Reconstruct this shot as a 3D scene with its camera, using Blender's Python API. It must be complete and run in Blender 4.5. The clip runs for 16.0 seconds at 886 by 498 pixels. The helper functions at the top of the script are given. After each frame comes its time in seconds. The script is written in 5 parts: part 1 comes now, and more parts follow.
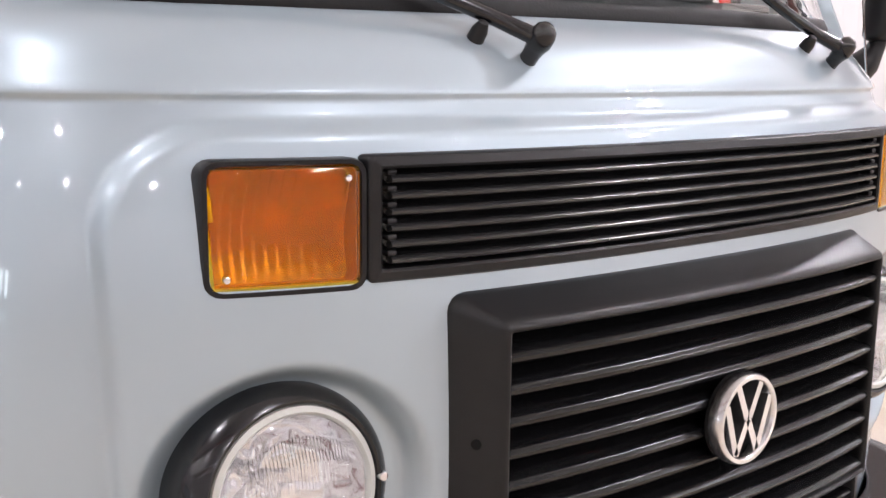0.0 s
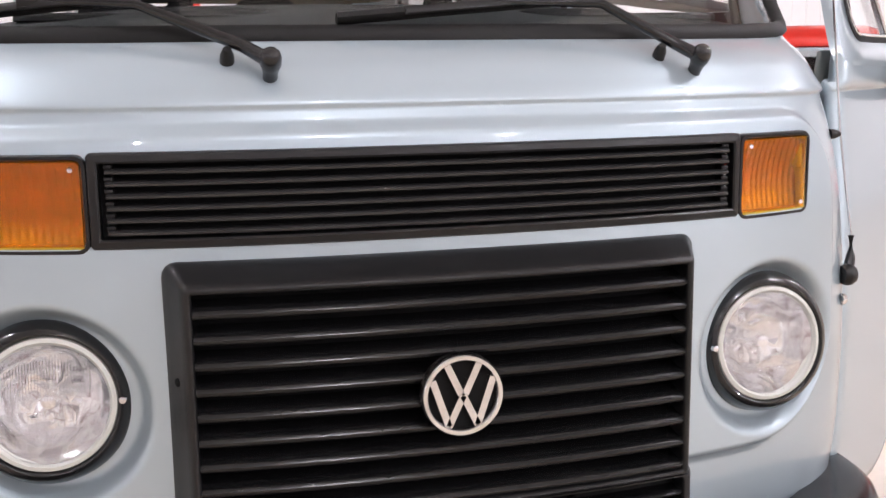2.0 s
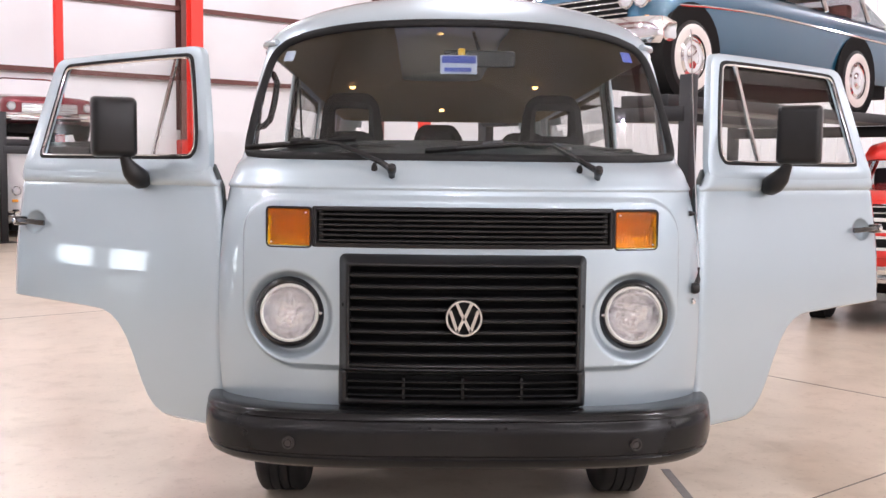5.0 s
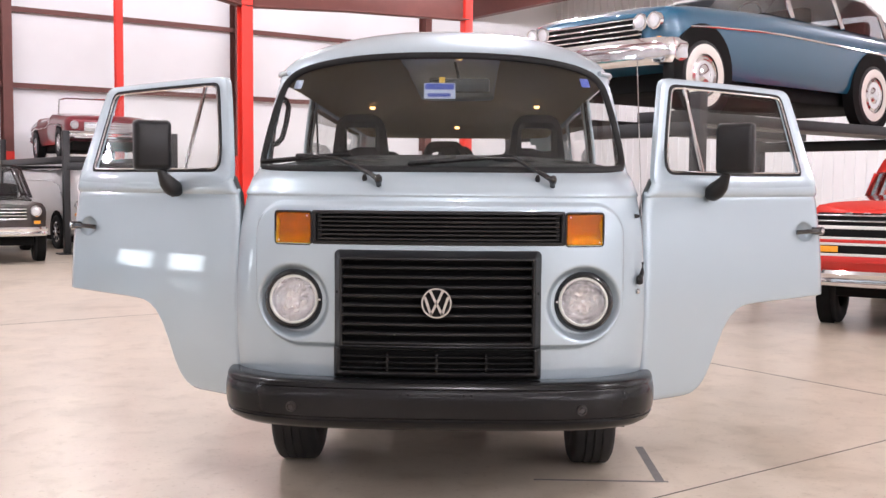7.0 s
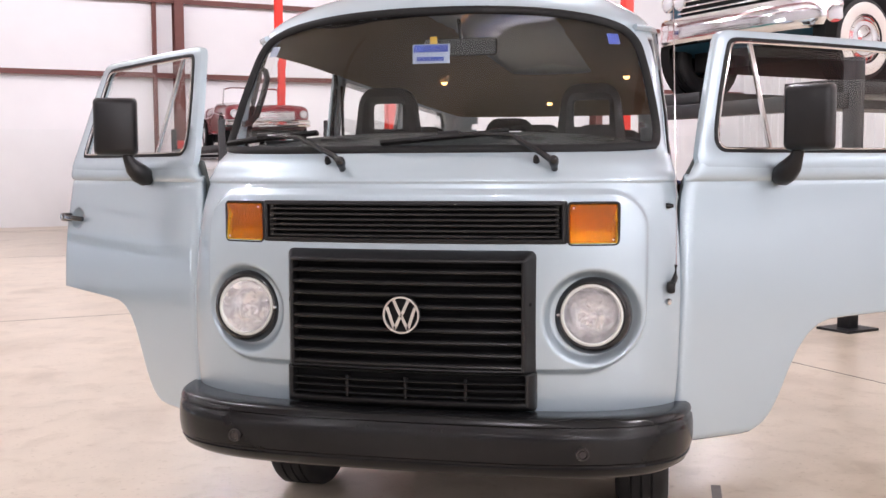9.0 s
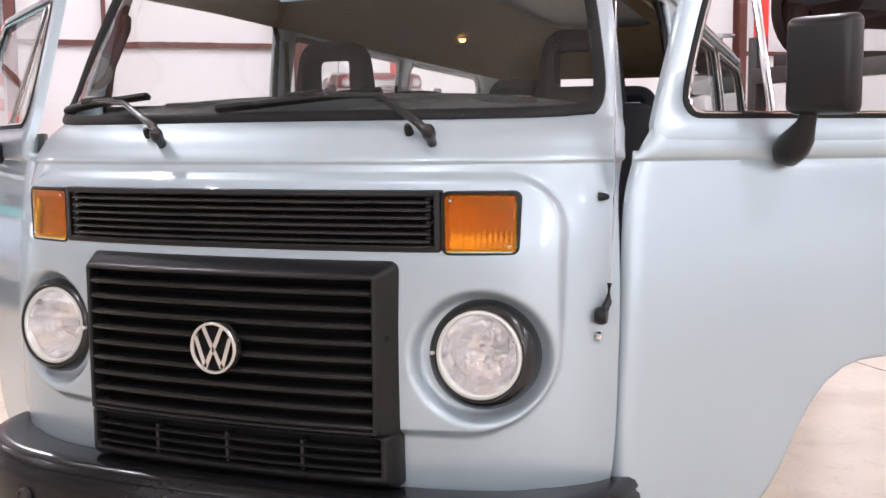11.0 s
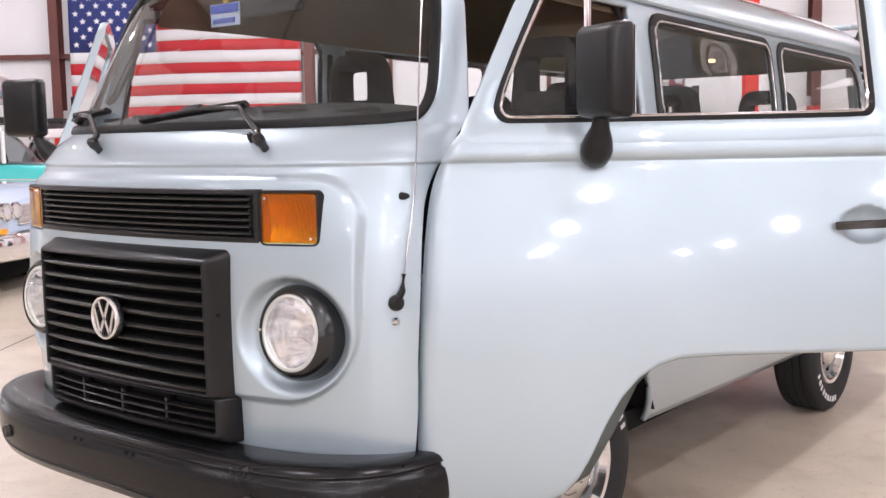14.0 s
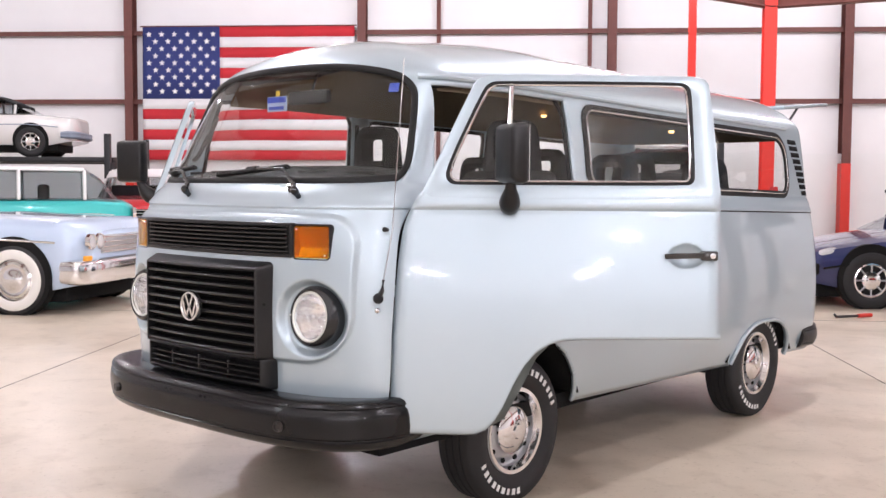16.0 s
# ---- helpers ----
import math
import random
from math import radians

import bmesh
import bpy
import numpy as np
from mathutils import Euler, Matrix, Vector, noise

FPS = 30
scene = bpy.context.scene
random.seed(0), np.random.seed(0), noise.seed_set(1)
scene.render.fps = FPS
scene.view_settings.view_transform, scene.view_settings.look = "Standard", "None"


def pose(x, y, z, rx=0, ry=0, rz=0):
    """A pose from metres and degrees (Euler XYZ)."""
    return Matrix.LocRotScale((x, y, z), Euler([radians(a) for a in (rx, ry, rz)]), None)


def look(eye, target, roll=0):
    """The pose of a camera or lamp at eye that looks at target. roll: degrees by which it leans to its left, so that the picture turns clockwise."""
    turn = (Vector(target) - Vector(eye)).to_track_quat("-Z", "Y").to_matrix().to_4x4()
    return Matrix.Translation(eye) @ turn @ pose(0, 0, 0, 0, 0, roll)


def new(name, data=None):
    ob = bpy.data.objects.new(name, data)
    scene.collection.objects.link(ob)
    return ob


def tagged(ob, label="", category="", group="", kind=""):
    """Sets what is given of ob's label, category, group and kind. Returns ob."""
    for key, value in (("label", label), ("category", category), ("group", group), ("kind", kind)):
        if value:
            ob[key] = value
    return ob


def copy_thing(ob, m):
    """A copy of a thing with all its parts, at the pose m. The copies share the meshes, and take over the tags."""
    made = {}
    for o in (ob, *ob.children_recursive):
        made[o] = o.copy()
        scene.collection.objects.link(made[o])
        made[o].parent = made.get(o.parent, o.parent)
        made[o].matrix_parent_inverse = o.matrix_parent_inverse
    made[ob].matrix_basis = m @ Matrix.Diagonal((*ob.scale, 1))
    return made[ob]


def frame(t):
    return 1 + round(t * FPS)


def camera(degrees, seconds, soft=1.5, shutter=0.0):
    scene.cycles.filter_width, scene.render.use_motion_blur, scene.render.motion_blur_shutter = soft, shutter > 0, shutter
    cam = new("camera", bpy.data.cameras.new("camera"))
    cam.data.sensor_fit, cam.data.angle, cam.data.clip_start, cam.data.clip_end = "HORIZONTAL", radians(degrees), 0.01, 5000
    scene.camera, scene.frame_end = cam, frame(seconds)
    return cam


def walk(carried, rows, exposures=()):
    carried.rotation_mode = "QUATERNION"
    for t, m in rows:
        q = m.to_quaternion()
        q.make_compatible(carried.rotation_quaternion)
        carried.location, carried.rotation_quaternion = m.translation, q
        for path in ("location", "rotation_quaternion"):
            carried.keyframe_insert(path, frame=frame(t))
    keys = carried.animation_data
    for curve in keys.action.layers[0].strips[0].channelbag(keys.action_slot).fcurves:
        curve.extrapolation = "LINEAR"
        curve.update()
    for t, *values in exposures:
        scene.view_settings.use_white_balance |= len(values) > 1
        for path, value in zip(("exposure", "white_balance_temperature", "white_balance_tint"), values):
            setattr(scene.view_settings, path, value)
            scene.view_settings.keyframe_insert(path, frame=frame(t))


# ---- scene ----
cam = camera(46.5, 16.0)
PATH = [
    (0, (-1.069, -0.939, 1.333), (0.147, 0.61, 0.981), 0.6),
    (0.5, (-0.87, -1.067, 1.337), (0.231, 0.564, 0.982), 0.3),
    (1, (-0.652, -1.217, 1.351), (0.258, 0.526, 0.987), -0.3),
    (1.5, (-0.495, -1.375, 1.351), (0.223, 0.458, 0.998), -0.6),
    (2, (-0.362, -1.541, 1.348), (0.117, 0.37, 1.005), -0.8),
    (2.5, (-0.257, -1.753, 1.349), (0.035, 0.201, 1.042), -0.1),
    (3, (-0.209, -2.046, 1.359), (-0.055, -0.072, 1.078), 0.1),
    (3.5, (-0.204, -2.378, 1.344), (-0.092, -0.393, 1.125), 0.2),
    (4, (-0.189, -2.738, 1.357), (-0.114, -0.747, 1.177), 0.3),
    (4.5, (-0.18, -3.089, 1.372), (-0.116, -1.097, 1.207), 0.6),
    (6.8, (0.118, -4.067, 1.367), (0.058, -2.072, 1.233), 0.2),
    (7, (0.145, -4.063, 1.355), (0.082, -2.068, 1.225), 0.4),
    (7.5, (0.276, -3.975, 1.371), (0.171, -1.983, 1.225), 0.4),
    (8, (0.398, -3.776, 1.395), (0.195, -1.793, 1.233), 0.3),
    (8.2, (0.492, -3.674, 1.381), (0.236, -1.697, 1.225), 0.2),
    (10.3, (1.117, -2.464, 1.338), (0.491, -0.574, 1.15), -0.7),
    (10.5, (1.16, -2.365, 1.343), (0.511, -0.484, 1.148), -0.7),
    (11, (1.275, -2.095, 1.352), (0.558, -0.241, 1.138), -0.5),
    (11.5, (1.425, -1.827, 1.325), (0.605, -0.012, 1.1255), -0.25),
    (12, (1.566, -1.633, 1.341), (0.662, 0.138, 1.12), -0.2),
    (12.5, (1.743, -1.512, 1.332), (0.72, 0.192, 1.118), -0.5),
    (13, (1.919, -1.535, 1.342), (0.813, 0.116, 1.118), -0.7),
    (13.5, (2.141, -1.614, 1.344), (0.958, -0.016, 1.126), -1.1),
    (14, (2.415, -1.76, 1.354), (1.171, -0.208, 1.144), -1.1),
    (14.5, (2.703, -1.964, 1.362), (1.41, -0.447, 1.192), -0.9),
    (15, (2.998, -2.173, 1.377), (1.661, -0.691, 1.251), -0.6),
    (15.5, (3.264, -2.389, 1.373), (1.931, -0.902, 1.257), -0.3),
    (16, (3.5, -2.6, 1.385), (2.17, -1.107, 1.263), 0.3),
]
walk(cam, [(t, look(eye, target, roll)) for t, eye, target, roll in PATH])
scene.view_settings.exposure = 0.0

U_AXIS = 37.5   # the hall stands turned against the van
# ------------------------------------------------------------------ light
world = bpy.data.worlds.new("sky")
scene.world = world
world.use_nodes = True
wn = world.node_tree.nodes
sky = wn.new("ShaderNodeTexSky")
sky.sky_type, sky.sun_disc, sky.sun_elevation, sky.sun_rotation = "NISHITA", False, radians(40), radians(200)
world.node_tree.links.new(sky.outputs[0], wn["Background"].inputs[0])
wn["Background"].inputs[1].default_value = 0.1

HALL = pose(0, 0, 0, 0, 0, U_AXIS)


def hall_pose(u, v, z=0, turn=0, rx=0, ry=0):
    """A pose given in the hall's own axes."""
    return HALL @ pose(u, v, z, rx, ry, turn)


def aisle_pose(u, v, z=0, turn=0):
    """A pose in the axes along which the cars are parked."""
    return pose(0, 0, 0, 0, 0, 41.76) @ pose(u, v, z, 0, 0, turn)


CEILING = 7.4
LAMPS = [(u, v) for u in (-15, -9, -3, 3.2, 9.2) for v in (-11, -4.2, 3.4, 10.2, 17) if not (u > 9 and 3 < v < 9)]
# Unseen lamps, added to brighten the ribbed east wall.
LAMPS += [(15.2, v) for v in (-4.2, 3.4, 10.2, 17)]
# Unseen far rows, added for front light and reflections on the doors.
LAMPS += [(u, v) for u in (-9, -3, 3.2, 9.2) for v in (-18.5, -26, -33.5, -41)]
for u, v in LAMPS:
    lamp = bpy.data.lights.new("high_bay_light", "POINT")
    lamp.shadow_soft_size, lamp.energy, lamp.color = 0.085, 435, (0.985, 0.94, 1.03)
    ob = new("high_bay_light", lamp)
    # Energies differ by area to brighten or dim walls and van sides.
    if u > 3:
        lamp.energy = 480
    if u < -8:
        lamp.energy = 230
    if v > 9 and abs(u) < 4:
        lamp.energy = 520
    if v > 16:
        lamp.energy = 330
    if v > 9 and u < -8:
        lamp.energy = 220
    ob.matrix_world = hall_pose(u, v, CEILING - 1.12)


# ------------------------------------------------------------------ materials
def material(name, color, rough=0.5, metal=0.0, vary=0.12, scale=8.0, bump=0.0, bump_scale=60.0, coat=0.0, second=None, spread=None, transmission=0.0, ior=1.45, emit=None, random_tone=0.0, spec=None):
    m = bpy.data.materials.new(name)
    m.use_nodes = True
    nt = m.node_tree
    b = nt.nodes["Principled BSDF"]
    b.inputs["Roughness"].default_value, b.inputs["Metallic"].default_value = rough, metal
    b.inputs["Coat Weight"].default_value, b.inputs["Coat Roughness"].default_value = coat, 0.04
    b.inputs["Transmission Weight"].default_value, b.inputs["IOR"].default_value = transmission, ior
    if spec is not None:
        b.inputs["Specular IOR Level"].default_value = spec
    co = nt.nodes.new("ShaderNodeTexCoord")
    n1 = nt.nodes.new("ShaderNodeTexNoise")
    n1.inputs["Scale"].default_value, n1.inputs["Detail"].default_value = scale, 6
    n2 = nt.nodes.new("ShaderNodeTexNoise")
    n2.inputs["Scale"].default_value, n2.inputs["Detail"].default_value = scale * 0.13 if spread is None else spread, 3
    nt.links.new(co.outputs["Object"], n1.inputs["Vector"])
    nt.links.new(co.outputs["Object"], n2.inputs["Vector"])
    add = nt.nodes.new("ShaderNodeMath")
    add.operation = "ADD"
    nt.links.new(n1.outputs["Fac"], add.inputs[0])
    nt.links.new(n2.outputs["Fac"], add.inputs[1])
    last = add.outputs[0]
    if random_tone:
        info = nt.nodes.new("ShaderNodeObjectInfo")
        mul = nt.nodes.new("ShaderNodeMath")
        mul.operation, mul.inputs[1].default_value = "MULTIPLY_ADD", random_tone
        nt.links.new(info.outputs["Random"], mul.inputs[0])
        nt.links.new(last, mul.inputs[2])
        last = mul.outputs[0]
    ramp = nt.nodes.new("ShaderNodeMapRange")
    ramp.inputs["From Min"].default_value, ramp.inputs["From Max"].default_value = 0.6, 1.4
    nt.links.new(last, ramp.inputs["Value"])
    mix = nt.nodes.new("ShaderNodeMix")
    mix.data_type = "RGBA"
    dark = second or tuple(c * (1 - vary) for c in color)
    mix.inputs["A"].default_value, mix.inputs["B"].default_value = (*dark, 1), (*color, 1)
    nt.links.new(ramp.outputs[0], mix.inputs["Factor"])
    nt.links.new(mix.outputs["Result"], b.inputs["Base Color"])
    rr = nt.nodes.new("ShaderNodeMapRange")
    low, high = rough * 0.85, min(1, rough * 1.15)
    if low < .285 < high:
        low, high = (.29, high + .02) if rough >= .26 else (low, .26)
    rr.inputs["To Min"].default_value, rr.inputs["To Max"].default_value = low, high
    nt.links.new(n1.outputs["Fac"], rr.inputs["Value"])
    nt.links.new(rr.outputs[0], b.inputs["Roughness"])
    if bump:
        n3 = nt.nodes.new("ShaderNodeTexNoise")
        n3.inputs["Scale"].default_value, n3.inputs["Detail"].default_value = bump_scale, 4
        nt.links.new(co.outputs["Object"], n3.inputs["Vector"])
        bp = nt.nodes.new("ShaderNodeBump")
        bp.inputs["Strength"].default_value, bp.inputs["Distance"].default_value = bump, 0.002
        nt.links.new(n3.outputs["Fac"], bp.inputs["Height"])
        nt.links.new(bp.outputs[0], b.inputs["Normal"])
    if emit:
        b.inputs["Emission Color"].default_value, b.inputs["Emission Strength"].default_value = (*emit[0], 1), emit[1]
    return m


def paint(name, color, metal=0.0, rough=0.38):
    return material(name, color, rough, metal, vary=0.04, scale=3.0, coat=1.0)


M_PAINT = paint("silver_blue_paint", (0.42, 0.508, 0.555), 0.42, 0.40)
M_PAINT.node_tree.nodes["Principled BSDF"].inputs["Coat IOR"].default_value = 1.62
M_PLASTIC = material("black_plastic", (0.011, 0.011, 0.0115), 0.30, vary=0.3, scale=30, bump=0.12, bump_scale=700, spec=0.38)
M_SATIN = material("dark_slat_plastic", (0.011, 0.011, 0.0115), 0.24, vary=0.25, scale=22, spec=0.40)
M_LOUVRE = material("grey_black_louvre_plastic", (0.026, 0.026, 0.0265), 0.25, vary=0.25, scale=22, spec=0.6)
M_RUBBER = material("black_rubber", (0.010, 0.010, 0.010), 0.5, vary=0.3, scale=40, bump=0.2, bump_scale=300, spec=0.25)
M_TYRE = material("tyre_rubber", (0.020, 0.020, 0.021), 0.7, vary=0.4, scale=25, bump=0.4, bump_scale=160)
# Near-black for recesses, where it stands for shade, and for dark parts.
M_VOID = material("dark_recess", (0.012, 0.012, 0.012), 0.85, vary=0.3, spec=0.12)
M_CHROME = material("chrome", (0.82, 0.82, 0.83), 0.09, 1.0, vary=0.06, scale=40)
M_ALU = material("silver_wheel_paint", (0.50, 0.51, 0.52), 0.3, 0.7, vary=0.12, scale=30)
M_BADGE = material("badge_chrome", (0.78, 0.78, 0.78), 0.22, 1.0, vary=0.1, scale=120)
M_AMBER = material("amber_lens", (1.0, 0.47, 0.002), 0.06, vary=0.10, scale=50, transmission=0.97, ior=1.49)
M_AMBER_IN = material("amber_reflector", (1.0, 0.42, 0.03), 0.35, 0.0, vary=0.3, scale=30)
M_AMBER_BACK = material("indicator_reflector", (0.66, 0.50, 0.20), 0.20, 0.9, vary=0.5, scale=40, bump=0.6, bump_scale=60)
M_CARGLASS = material("dim_car_glass", (0.72, 0.76, 0.78), 0.02, vary=0.05, transmission=1.0, ior=1.45)
M_HEADLIGHT = material("headlight_glass", (0.75, 0.76, 0.78), 0.12, 0.35, vary=0.3, scale=30, coat=1.0)
M_AMBER_SKIRT = material("amber_skirt", (0.30, 0.11, 0.008), 0.3, vary=0.2, scale=40)
M_REFLECT = material("lamp_reflector", (0.92, 0.92, 0.92), 0.16, 0.9, vary=0.12, scale=60)
M_BOWL = material("lamp_bowl", (0.95, 0.95, 0.96), 0.07, 0.93, vary=0.05, scale=70)
M_GLASS = material("clear_glass", (0.96, 0.98, 0.97), 0.0, vary=0.01, transmission=1.0, ior=1.36)
M_LENS = material("headlamp_glass", (1.0, 1.0, 1.0), 0.03, vary=0.01, transmission=1.0, ior=1.45)
M_TRIM = material("grey_green_door_trim", (0.10, 0.115, 0.11), 0.6, vary=0.2, scale=30, bump=0.2)
M_CLOTH = material("charcoal_seat_cloth", (0.018, 0.018, 0.020), 0.9, vary=0.4, scale=60, bump=0.6, bump_scale=500, spec=0.15)
M_DASH = material("dark_dashboard", (0.026, 0.028, 0.028), 0.6, vary=0.25, scale=40, bump=0.3, bump_scale=500, spec=0.2)
M_HEADER = material("dark_header_trim", (0.016, 0.015, 0.016), 0.8, vary=0.2, scale=30, spec=0.15)
M_LINER = material("beige_headliner", (0.20, 0.160, 0.105), 0.9, vary=0.15, scale=30, bump=0.2, bump_scale=300, spec=0.15)
M_WHITE_INK = material("white_lettering", (0.75, 0.75, 0.73), 0.7, vary=0.1)
M_CARD = material("white_card", (0.24, 0.28, 0.34), 0.6, vary=0.05)
M_BLUE_INK = material("blue_sticker", (0.012, 0.035, 0.22), 0.5, vary=0.2)
M_YELLOW_INK = material("yellow_print", (0.42, 0.28, 0.03), 0.5, vary=0.1)
M_RED_INK = material("red_sticker", (0.65, 0.03, 0.03), 0.5, vary=0.1)
M_LAMPGLOW = material("warm_dome_lamp", (1, 0.75, 0.4), 0.4, emit=((1.0, 0.58, 0.22), 3.5))
M_STEEL_BROWN = material("oxide_red_steel", (0.16, 0.055, 0.045), 0.6, vary=0.3, scale=6, bump=0.1)
M_RED_STEEL = material("bright_red_column_paint", (0.72, 0.035, 0.022), 0.42, vary=0.15, scale=5, bump=0.05)
M_WALL = material("white_wall_insulation", (0.85, 0.84, 0.845), 0.75, vary=0.07, scale=1.2, bump=0.5, bump_scale=9)
M_PANEL = material("white_ribbed_sheet", (0.82, 0.82, 0.82), 0.5, vary=0.06, scale=2.0, bump=0.1, bump_scale=20)
M_CEIL = material("white_ceiling_sheet", (0.72, 0.72, 0.71), 0.8, vary=0.08, scale=1.5)
M_FLOOR = material("sealed_concrete", (0.69, 0.60, 0.485), 0.29, vary=0.0, scale=2.6, second=(0.51, 0.44, 0.35), spread=0.30, bump=0.12, bump_scale=40)


def floor_stains(m):
    """Cloudy trowel marks and darker spills over the concrete."""
    nt = m.node_tree
    b = nt.nodes["Principled BSDF"]
    base = b.inputs["Base Color"].links[0].from_socket
    co = nt.nodes.new("ShaderNodeTexCoord")
    last = base
    for scale, detail, lo, hi, tone in ((0.75, 8, .52, .70, (.80, .775, .74)), (5.5, 10, .50, .70, (.89, .875, .855)), (38, 4, .58, .72, (.84, .82, .79))):
        n = nt.nodes.new("ShaderNodeTexNoise")
        n.inputs["Scale"].default_value, n.inputs["Detail"].default_value, n.inputs["Distortion"].default_value = scale, detail, .6
        nt.links.new(co.outputs["Object"], n.inputs["Vector"])
        r = nt.nodes.new("ShaderNodeMapRange")
        r.interpolation_type = "SMOOTHSTEP"
        r.inputs["From Min"].default_value, r.inputs["From Max"].default_value = lo, hi
        nt.links.new(n.outputs["Fac"], r.inputs["Value"])
        mix = nt.nodes.new("ShaderNodeMix")
        mix.data_type, mix.blend_type = "RGBA", "MULTIPLY"
        mix.inputs["B"].default_value = (*tone, 1)
        nt.links.new(r.outputs[0], mix.inputs["Factor"])
        nt.links.new(last, mix.inputs["A"])
        last = mix.outputs["Result"]
    nt.links.new(last, b.inputs["Base Color"])


floor_stains(M_FLOOR)
M_JOINT = material("floor_joint_filler", (0.16, 0.14, 0.12), 0.8, vary=0.3)
M_MARK = material("grey_tape_mark", (0.24, 0.225, 0.215), 0.7, vary=0.4, scale=20)
M_LIFT = material("black_lift_steel", (0.010, 0.0105, 0.012), 0.45, vary=0.3, scale=10, bump=0.1)
M_DAYLIGHT = material("daylight_pane", (0.8, 0.85, 0.9), 0.3, emit=((0.82, 0.92, 1.0), 9.0))
M_LAMP_SHELL = material("white_lamp_shell", (0.7, 0.7, 0.7), 0.4, vary=0.05)
M_FLAG_RED = material("red_flag_cloth", (0.55, 0.028, 0.04), 0.85, vary=0.12, scale=4)
M_FLAG_WHITE = material("white_flag_cloth", (0.78, 0.77, 0.78), 0.85, vary=0.06, scale=4)
M_FLAG_BLUE = material("navy_flag_cloth", (0.035, 0.05, 0.19), 0.85, vary=0.2, scale=4)
M_WHITEWALL = material("whitewall_rubber", (0.75, 0.73, 0.68), 0.6, vary=0.06)
M_DARKGLASS = material("tinted_glass", (0.10, 0.12, 0.13), 0.04, vary=0.1, spec=0.6)


# ------------------------------------------------------------------ mesh helpers
def smooth(bm, angle=40):
    for f in bm.faces:
        f.smooth = True
    lim = radians(angle)
    for e in bm.edges:
        if len(e.link_faces) == 2 and e.calc_face_angle(0) > lim:
            e.smooth = False
    return bm


def thing(name, m=None, label="", category="", group="", kind=""):
    ob = new(name)
    ob.empty_display_size = 0.1
    ob.matrix_world = m if m is not None else Matrix()
    return tagged(ob, label, category, group, kind)


def part(name, bm, mat, parent=None, label="", m=None, angle=40, solid=0.0):
    """Links a bmesh as one mesh object, under a thing or a part."""
    smooth(bm, angle)
    me = bpy.data.meshes.new(name)
    bm.to_mesh(me)
    bm.free()
    for one in (mat if isinstance(mat, (list, tuple)) else [mat]):
        me.materials.append(one)
    ob = new(name, me)
    ob.parent = parent
    if m is not None:
        ob.matrix_basis = m
    if label:
        ob["label"] = label
    if solid:
        mod = ob.modifiers.new("thickness", "SOLIDIFY")
        mod.thickness, mod.offset = solid, -1
    return ob


def double(bm, gap=.004):
    """Gives a sheet of glass its second face."""
    bm.normal_update()
    other = bm.copy()
    for v in other.verts:
        v.co -= v.normal * gap
    bmesh.ops.reverse_faces(other, faces=other.faces)
    return merge(bm, other)


def again(ob, m, parent=None):
    """Another object on the same mesh."""
    o = new(ob.name.split(".")[0], ob.data)
    o.parent = parent if parent is not None else ob.parent
    o.matrix_basis = m
    return o


def box(x0, x1, y0, y1, z0, z1, bevel=0.0, seg=2, bm=None):
    own = bmesh.new()
    r = bmesh.ops.create_cube(own, size=1)
    for v in own.verts:
        v.co = Vector(((x0 + x1) / 2 + v.co.x * (x1 - x0), (y0 + y1) / 2 + v.co.y * (y1 - y0), (z0 + z1) / 2 + v.co.z * (z1 - z0)))
    if bevel:
        bmesh.ops.bevel(own, geom=list(own.edges), offset=bevel, segments=seg, profile=0.5, affect="EDGES")
    return merge(bm, own)


def merge(bm, own):
    if bm is None:
        return own
    me = bpy.data.meshes.new("tmp")
    own.to_mesh(me)
    own.free()
    bm.from_mesh(me)
    bpy.data.meshes.remove(me)
    return bm


def grid(rows, closed_u=False, closed_v=False, bm=None, keep=None):
    """A surface through rows of points. keep(i, j): whether the cell stands."""
    bm = bm or bmesh.new()
    vs = [[bm.verts.new(p) for p in row] for row in rows]
    n, m = len(vs), len(vs[0])
    for i in range(n if closed_v else n - 1):
        for j in range(m if closed_u else m - 1):
            if keep and not keep(i, j):
                continue
            q = (vs[i][j], vs[i][(j + 1) % m], vs[(i + 1) % n][(j + 1) % m], vs[(i + 1) % n][j])
            try:
                bm.faces.new(q)
            except ValueError:
                pass
    return bm


def lathe(profile, axis="y", n=40, bm=None, sweep=360):
    """Revolves (radius, along) pairs about an axis through the origin."""
    rows = []
    for r, a in profile:
        row = []
        for k in range(n):
            w = radians(sweep) * k / n
            c, s = r * math.cos(w), r * math.sin(w)
            row.append({"y": (c, a, s), "x": (a, c, s), "z": (c, s, a)}[axis])
        rows.append(row)
    own = bmesh.new()
    grid(rows, closed_u=True, bm=own)
    bmesh.ops.remove_doubles(own, verts=own.verts, dist=1e-5)
    bmesh.ops.recalc_face_normals(own, faces=own.faces)
    return merge(bm, own)


